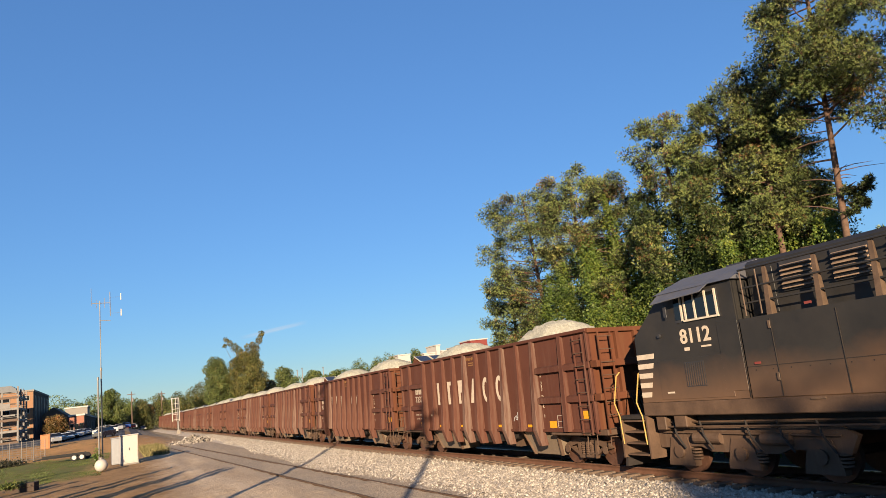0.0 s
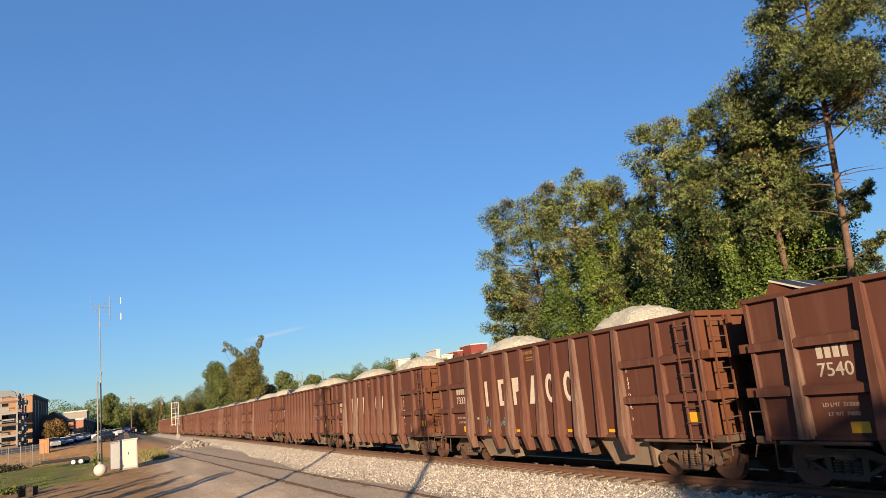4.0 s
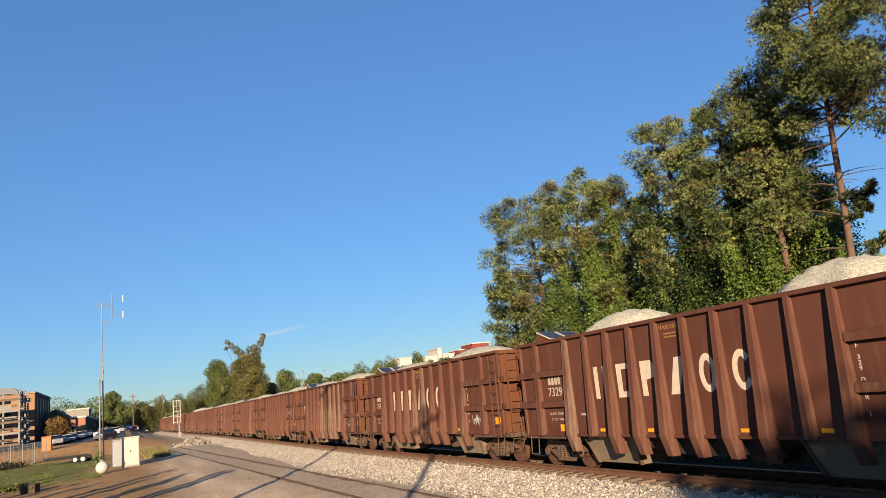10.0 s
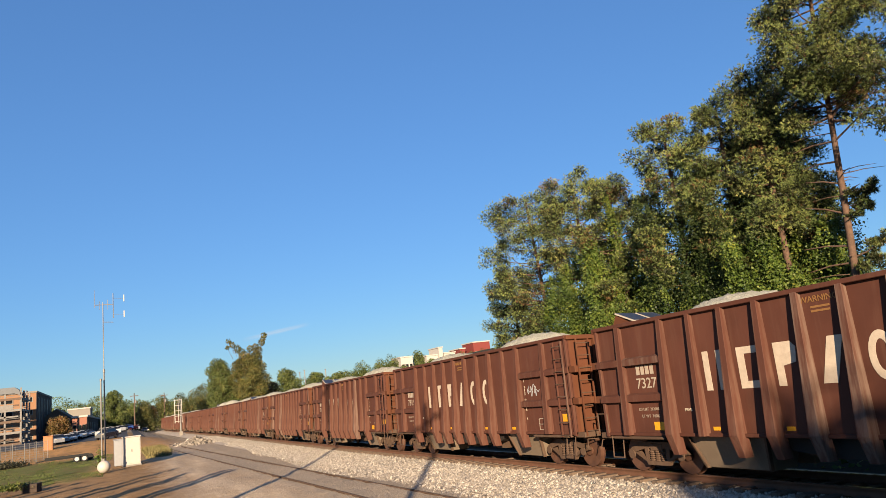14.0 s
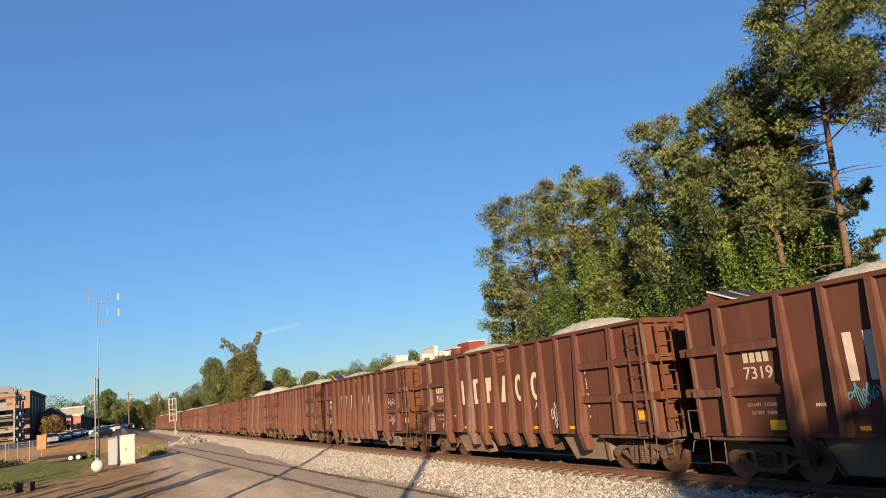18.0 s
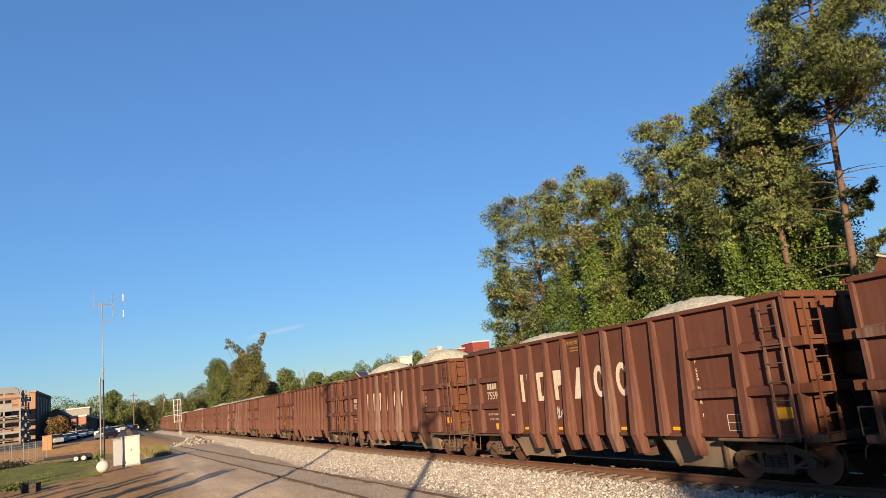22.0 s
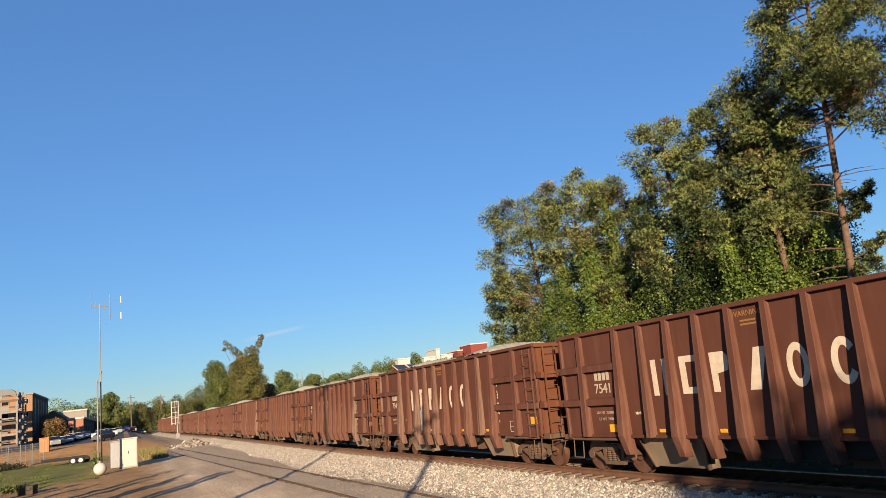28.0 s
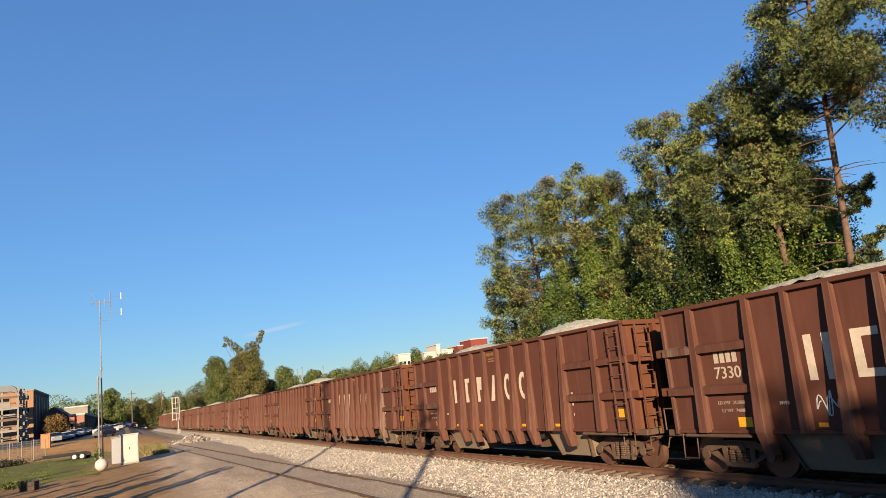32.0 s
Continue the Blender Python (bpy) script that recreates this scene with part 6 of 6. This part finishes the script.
def car_park():
    X, Y = np.meshgrid(np.linspace(-48, 3.0, 30), np.linspace(137, 330, 60))
    V = np.stack([X, Y, ground_z(X, Y) + 0.02], -1).reshape(-1, 3)
    F = [(r * 30 + c, r * 30 + c + 1, r * 30 + c + 31, r * 30 + c + 30) for r in range(59) for c in range(29)]
    tagged(mesh_np("car_park", V, np.array(F), ASPHALT), "dark asphalt car park full of cars", "road", kind="structure")


car_park()

CARCOL = [plain("car_paint_%s" % n, c, 0.25, 0.2, 0.05, 3) for n, c in (("white", (0.75, 0.75, 0.74)), ("silver", (0.42, 0.43, 0.45)), ("blue", (0.04, 0.09, 0.30)), ("black", (0.02, 0.02, 0.025)), ("red", (0.42, 0.03, 0.02)), ("grey", (0.13, 0.14, 0.15)))]


def parked(x, y, turn, paint, big, word):
    c = thing("parked_car", "%s %s parked on the asphalt car park" % (word, "pickup-sized car" if big else "saloon car"), "car", "cars in the car park")
    c.matrix_basis = pose(x, y, float(ground_z(np.float64(x), np.float64(y))) + 0.02, 0, 0, turn)
    h = 0.25 if big else 0.0
    bm = B()
    prism(bm, 0, -0.88, 0.88, [(-2.25, 0.35), (2.2, 0.35), (2.25, 0.75 + h), (1.2, 0.92 + h), (-2.2, 0.98 + h)])
    bmesh.ops.bevel(bm, geom=bm.edges[:], offset=0.06, segments=1, affect="EDGES")
    part("body", bm, paint, c)
    bm = B()
    hull(bm, [(-0.82, 1.15, 0.9 + h), (0.82, 1.15, 0.9 + h), (0.82, -1.9, 0.95 + h), (-0.82, -1.9, 0.95 + h)],
         [(-0.66, 0.45, 1.42 + h), (0.66, 0.45, 1.42 + h), (0.66, -1.35, 1.42 + h), (-0.66, -1.35, 1.42 + h)])
    part("glasshouse", bm, GLASS, c)
    part("roof", box(B(), -0.66, 0.66, -1.35, 0.45, 1.40 + h, 1.47 + h, 0.02), paint, c)
    for sx in (-1, 1):
        for y1 in (-1.4, 1.4):
            w = part("wheel", rod(B(), (sx * 0.70, y1, 0.33), (sx * 0.90, y1, 0.33), 0.33, 14), BLACKRUB, c)
            part("rim", rod(B(), (sx * 0.89, y1, 0.33), (sx * 0.91, y1, 0.33), 0.2, 10), GREYMETAL, w)
        part("headlight", box(B(), sx * 0.62 - 0.16, sx * 0.62 + 0.16, 2.18, 2.26, 0.62 + h, 0.76 + h), ALU, c)
    return c


rng = np.random.default_rng(15)
words = ("white", "silver", "blue", "black", "red", "grey")
# a long slanting row, then loose rows towards the far end
spots = [(-11.5 + 0.165 * k, 141 + 4.2 * k, 208) for k in range(17)]
spots += [(-4.9, 176, 20), (-2.6, 178, 15), (-5.2, 214, 170), (-1.6, 212, 10), (-4.4, 232, 190), (-1.0, 236, 5)]
spots += [(-3.0 + 2.9 * k, 262 + 4 * (k % 2), 185 if k % 2 else 8) for k in range(4)] + [(-1.0 + 3.0 * k, 296 + 3 * k, 100) for k in range(4)]
for x, y, turn in spots:
    k = int(rng.choice(6, p=(0.42, 0.28, 0.06, 0.12, 0.04, 0.08)))
    parked(x, y + rng.normal() * 0.3, turn + rng.normal() * 4, CARCOL[k], rng.random() < 0.5, words[k])
parked(-3.2, 136, 150, CARCOL[5], True, "grey")
parked(2.0, 246, 12, CARCOL[4], False, "red")
parked(0.8, 240, 4, CARCOL[2], True, "blue")


def site_fence():
    """Low wire fence with a brush heap before it, coloured dark as shade."""
    f = thing("wire_fence", "low galvanised wire fence below the building site", "fence")
    f.matrix_basis = pose(-15.8, 104, -0.4, 0, 0, 8)
    for k in range(6):
        part("post", rod(B(), (1.3 * k, 0, -0.2), (1.3 * k, 0, 2.6), 0.05, 6), GREYMETAL, f)
    for k in range(9):
        part("wire", rod(B(), (0, 0, 0.2 + 0.28 * k), (6.5, 0, 0.2 + 0.28 * k), 0.022, 5), GREYMETAL, f)
    for k in range(12):
        part("upright", rod(B(), (0.3 + 0.52 * k, 0.03, 0.1), (0.3 + 0.52 * k, 0.03, 2.5), 0.018, 5), GREYMETAL, f)
    r = np.random.default_rng(92)
    n = 2600
    C = r.normal(size=(n, 3)) * (1.0, 0.8, 0.22) + (-12.9, 95, -0.1)
    C[:, 2] = np.abs(C[:, 2] + 0.3) - 0.4
    v, q = scatter_quads(r, C, 0.2)
    tagged(mesh_np("brush_heap", v, q, DARKBRUSH), "heap of brush below the building site, coloured dark as shade", "bushes", kind="stuff")
    C = r.normal(size=(900, 3)) * (0.42, 0.2, 0.09) + (-6.2, 49.5, 0.0)
    v, q = scatter_quads(r, C, 0.13)
    tagged(mesh_np("cut_brush", v, q, LAWNLEAF), "grey-green cut brush over old timbers", "bushes", kind="stuff")


site_fence()


def poles():
    for x, y, h in ((2.3, 245, 12.8), (12.0, 262, 12.6)):
        p = thing("utility_pole", "weathered wooden utility pole with cross-arm", "utility pole", "utility poles")
        p.matrix_basis = pose(x, y, 0)
        part("post", rod(B(), (0, 0, 0), (0, 0, h), 0.20, 8, 0.14), WOODPOLE, p)
        part("cross_arm", box(B(), -1.2, 1.2, -0.08, 0.08, h - 1.0, h - 0.8), WOODPOLE, p)
        part("transformer", rod(B(), (0.4, 0, h - 3.2), (0.4, 0, h - 2.2), 0.3, 10), GREYMETAL, p)
    for x, y, h in ((68.6, 299, 16.6), (71.2, 301, 17.4), (80.1, 299, 16.8)):
        p = thing("slim_pole", "slim grey pole on the slope", "pole", "poles on the slope")
        p.matrix_basis = pose(x, y, 0)
        part("post", rod(B(), (0, 0, 2), (0, 0, h), 0.22, 8, 0.18), GREYMETAL, p)
        part("cap", box(B(), -0.35, 0.35, -0.3, 0.3, h, h + 0.25, 0.03), GREYMETAL, p)
    # poles behind the camera whose long shadows cross the lane and the bed
    for x, y, h in ((-7.1, 9.4, 14.5), (-6.5, -5, 12.0)):
        p = thing("utility_pole", "weathered wooden utility pole beside the lane", "utility pole", "utility poles")
        p.matrix_basis = pose(x, y, -0.5)
        part("post", rod(B(), (0, 0, 0), (0, 0, h), 0.17, 10, 0.11), WOODPOLE, p)
        part("cross_arm", box(B(), -0.9, 0.9, -0.06, 0.06, h - 0.9, h - 0.75), WOODPOLE, p)


poles()
# the stores on the hill
for name, label, x0, x1, y0, z0, z1, wall in (
        ("store", "pale flat-roofed store on the hill", 116.5, 122.5, 300, 15.0, 18.8, ROOFMAT), ("store", "pale store on the hill", 130.5, 137, 302, 15, 18.5, ROOFMAT),
        ("store", "pale store front tower on the hill", 136.4, 138.4, 300, 15, 21.8, ROOFMAT),
        ("store", "long pale store on the hill", 139.0, 145, 300, 15, 18.9, ROOFMAT), ("store", "red-banded store on the hill", 147.2, 150, 299, 15, 20.2, REDWALL), ("store", "red store with a pale roof edge on the hill", 153.2, 162.4, 296, 16, 22.5, REDWALL)):
    slab_building(name, label, x0, x1, y0, y0 + 12, z0 - 4, z1, wall, ROOFMAT, 1, 3, wz=0.2)


def trailer():
    t = thing("flat_trailer", "black flat trailer with pale wheel rims on the grass", "trailer")
    t.matrix_basis = pose(-6.5, 88, -0.45, 0, 0, 80)
    part("bed", box(B(), -1.0, 1.0, -1.6, 1.4, 0.5, 0.75, 0.02), BLACKRUB, t)
    part("side_rail", box(B(), -1.05, -1.0, -2.9, 1.4, 0.62, 0.85), BLACKRUB, t)
    for y in (-1.75, -2.5):
        for sx in (-1, 1):
            w = part("wheel", rod(B(), (sx * 1.05, y, 0.36), (sx * 1.3, y, 0.36), 0.36, 16), BLACKRUB, t)
            part("rim", rod(B(), (sx * 1.29, y, 0.36), (sx * 1.31, y, 0.36), 0.22, 12), WHITE, w)
    part("drawbar", rod(B(), (0, 1.4, 0.6), (0, 2.6, 0.45), 0.06, 6), BLACKRUB, t)
    c = thing("timber_stack", "low dark stack of old timbers on the grass", "timber")
    c.matrix_basis = pose(-5.7, 49.4, -0.45, 0, 0, 75)
    for k in range(6):
        part("timber", box(B(), -0.12 + 0.26 * (k % 3), 0.12 + 0.26 * (k % 3), -0.8, 0.8, 0.26 * (k // 3), 0.25 + 0.26 * (k // 3), 0.015), OLDTIMBER, c)


trailer()
# unseen tree and posts, added behind the camera to cast shade on train and lane
broad_tree("oak_tree", -10.5, -34.12, 13.4, 15.0, 51, OAKLEAF, 0.50, 15000, label="unseen broadleaf tree added behind the lane to shade the train", lobes=60, group="trees behind the lane")
for x, y, h in ((-6.3, 22.9, 6.0), (-7.2, 20.0, 6.6), (-9.6, 27.0, 5.6), (-9.0, 22.5, 6.0), (-6.4, 28.3, 5.0), (-6.6, 34.6, 5.0), (-8.6, 31.0, 5.2), (-12.5, 34.0, 5.0), (-13.5, 48.5, 5.1), (-11.2, 39.0, 3.7), (-12.0, 41.5, 2.6), (-14.5, 37.0, 5.2), (-15.4, 40.5, 5.4), (-10.6, 33.0, 4.6)):
    p = thing("lane_post", "unseen post added beside the lane to cast a shadow streak", "post", "posts beside the lane")
    p.matrix_basis = pose(x, y, -0.5)
    part("shaft", rod(B(), (0, 0, 0), (0, 0, h), 0.34, 8, 0.20), WOODPOLE, p)
    part("cap", rod(B(), (0, 0, h), (0, 0, h + 0.1), 0.16, 8), WOODPOLE, p)


def weeds():
    """Tufts of lawn and dry weeds at the left of the lane."""
    rng = np.random.default_rng(61)
    n = 26000
    X, Y = -13 + 12 * rng.random(n), 55 + 45 * rng.random(n) ** 1.4
    keep = (np.sin(X * 0.9 + 0.3 * Y) + np.sin(Y * 0.23 - X * 0.4) > -0.5) & (X < -1.6)
    X, Y = X[keep], Y[keep]
    n2 = 5000
    X, Y = np.concatenate([X, 1.6 + 2.2 * rng.random(n2)]), np.concatenate([Y, 72 + 20 * rng.random(n2)])
    n = len(X)
    tall = np.where(X > 0, 0.55, 0.06) * (0.5 + rng.random(n))
    C = np.stack([X, Y, ground_z(X, Y) - 0.02], 1)
    tip = C + np.stack([rng.normal(size=n) * tall * 0.4, rng.normal(size=n) * tall * 0.4, tall], 1)
    w = np.stack([rng.normal(size=n), rng.normal(size=n), 0 * X], 1)
    w = w / np.linalg.norm(w, axis=1, keepdims=True) * 0.03
    V = np.stack([C - w, C + w, tip], 1).reshape(-1, 3)
    F = np.arange(3 * n).reshape(-1, 3)
    green = X[np.arange(n)] < 0
    for name, pick, mat, label in (("lawn_grass", green, LAWNLEAF, "short patchy green lawn"), ("dry_weeds", ~green, WEED, "straw-coloured dry weeds beside the cabinet")):
        v = V.reshape(-1, 3, 3)[pick].reshape(-1, 3)
        tagged(mesh_np(name, v, np.arange(len(v)).reshape(-1, 3), mat), label, "grass", kind="stuff")


weeds()


def contrail():
    """A thin bright streak of cloud low over the horizon, a self-glowing sheet."""
    m = Nodes("thin_cloud", 1.0)
    u, v = m.axis(m.pos, 0), m.axis(m.pos, 1)
    soft = m.math("MULTIPLY", m.math("SUBTRACT", 1.0, m.math("MULTIPLY", u, u)), m.math("SUBTRACT", 1.0, m.math("MULTIPLY", v, v)))
    thin = m.math("MULTIPLY", m.math("MULTIPLY", soft, m.noise(2.2, 4)), 0.75)
    glow, clear, mix = m.t.nodes.new("ShaderNodeEmission"), m.t.nodes.new("ShaderNodeBsdfTransparent"), m.t.nodes.new("ShaderNodeMixShader")
    glow.inputs[0].default_value, glow.inputs[1].default_value = (0.86, 0.92, 1.0, 1), 0.27
    m.link(thin, mix.inputs[0])
    m.link(clear.outputs[0], mix.inputs[1])
    m.link(glow.outputs[0], mix.inputs[2])
    m.link(mix.outputs[0], m.t.nodes["Material Output"].inputs[0])
    V = np.array([(x, y, 0) for y in (-1, 1) for x in np.linspace(-1, 1, 9)])
    F = np.array([(k, k + 1, k + 10, k + 9) for k in range(8)])
    ob = mesh_np("backdrop_cloud", V, F, m.mat)
    ob.matrix_basis = Matrix.Translation((600, 3000, 326.5)) @ Matrix.Rotation(radians(-11), 4, "Z") @ Matrix.Rotation(radians(90), 4, "X") @ Matrix.Rotation(radians(8.7), 4, "Z") @ Matrix.Diagonal((150, 11, 1, 1))
    tagged(ob, "thin white streak of cloud in the clear sky", "cloud", kind="structure")


contrail()


def litter():
    """Loose pebbles and clods on the lane."""
    rng = np.random.default_rng(64)
    n = 9000
    X, Y = -5 + 14.5 * rng.random(n), 15 + 85 * rng.random(n) ** 1.6
    keep = X < 9.2 - 0.0 * Y
    X, Y = X[keep], Y[keep]
    n = len(X)
    s = 0.012 + 0.03 * rng.random(n) ** 4
    C = np.stack([X, Y, ground_z(X, Y) + s * 0.35], 1)
    base = np.array([(1, 0, 0), (-0.5, 0.87, 0), (-0.5, -0.87, 0), (0, 0, 1), (0, 0, -0.6)])
    a = rng.random(n) * math.tau
    R = np.stack([np.stack([np.cos(a), -np.sin(a), 0 * a], 1), np.stack([np.sin(a), np.cos(a), 0 * a], 1), np.stack([0 * a, 0 * a, 0.6 + 0.4 * rng.random(n)], 1)], 1)
    V = C[:, None] + np.einsum("nij,kj->nki", R, base) * (s[:, None] * (0.7 + 0.6 * rng.random((n, 5))))[..., None]
    T = np.array([(0, 1, 3), (1, 2, 3), (2, 0, 3)])
    F = (np.arange(n)[:, None, None] * 5 + T[None]).reshape(-1, 3)
    tagged(mesh_np("lane_pebbles", V.reshape(-1, 3), F, EARTH), "loose pebbles and clods on the dirt lane", "gravel", kind="stuff")


litter()


# ---- ties, last ----
tie0 = None
for k in range(300):
    s = 4 + 0.52 * k
    m = line_pose(s) @ pose(0, 0, -0.245)
    if tie0 is None:
        tie0 = part("tie", box(B(), -1.3, 1.3, -0.115, 0.115, -0.09, 0.09, 0.012), TIE, track)
        tie0.matrix_basis = m
    else:
        twin(tie0, "tie", track, m @ pose(random.uniform(-0.06, 0.06), 0, 0, 0, 0, random.uniform(-1, 1)))


# ---- what moves: the train ----
def motions():
    times = range(33)
    for k, c in enumerate(cars):
        walk(c, [(t, line_pose(train_at(t) + PITCH * k)) for t in times])
    walk(loco, [(t, line_pose(train_at(t) - 8.89)) for t in times])
    steps = range(0, 961, 2)
    def roll(w, r):
        at = w.matrix_basis.translation.copy()
        walk(w, [(f / 30, Matrix.Translation(at) @ Matrix.Rotation(PACE * f / 30 / r, 4, "X")) for f in steps])
    def wheelsets(ob):
        return [w for t in ob.children if t.name.startswith("truck") for w in t.children if w.name.startswith("wheelset")]
    lead = wheelsets(cars[0])
    for w in lead:
        roll(w, 0.457)
    # all cars run at one pace, so their wheels share the same turning
    for c in cars[1:]:
        for w, first in zip(wheelsets(c), lead):
            w.rotation_mode = "QUATERNION"
            w.animation_data_create()
            w.animation_data.action = first.animation_data.action
            w.animation_data.action_slot = first.animation_data.action_slot
    for w in wheelsets(loco):
        roll(w, 0.533)


motions()
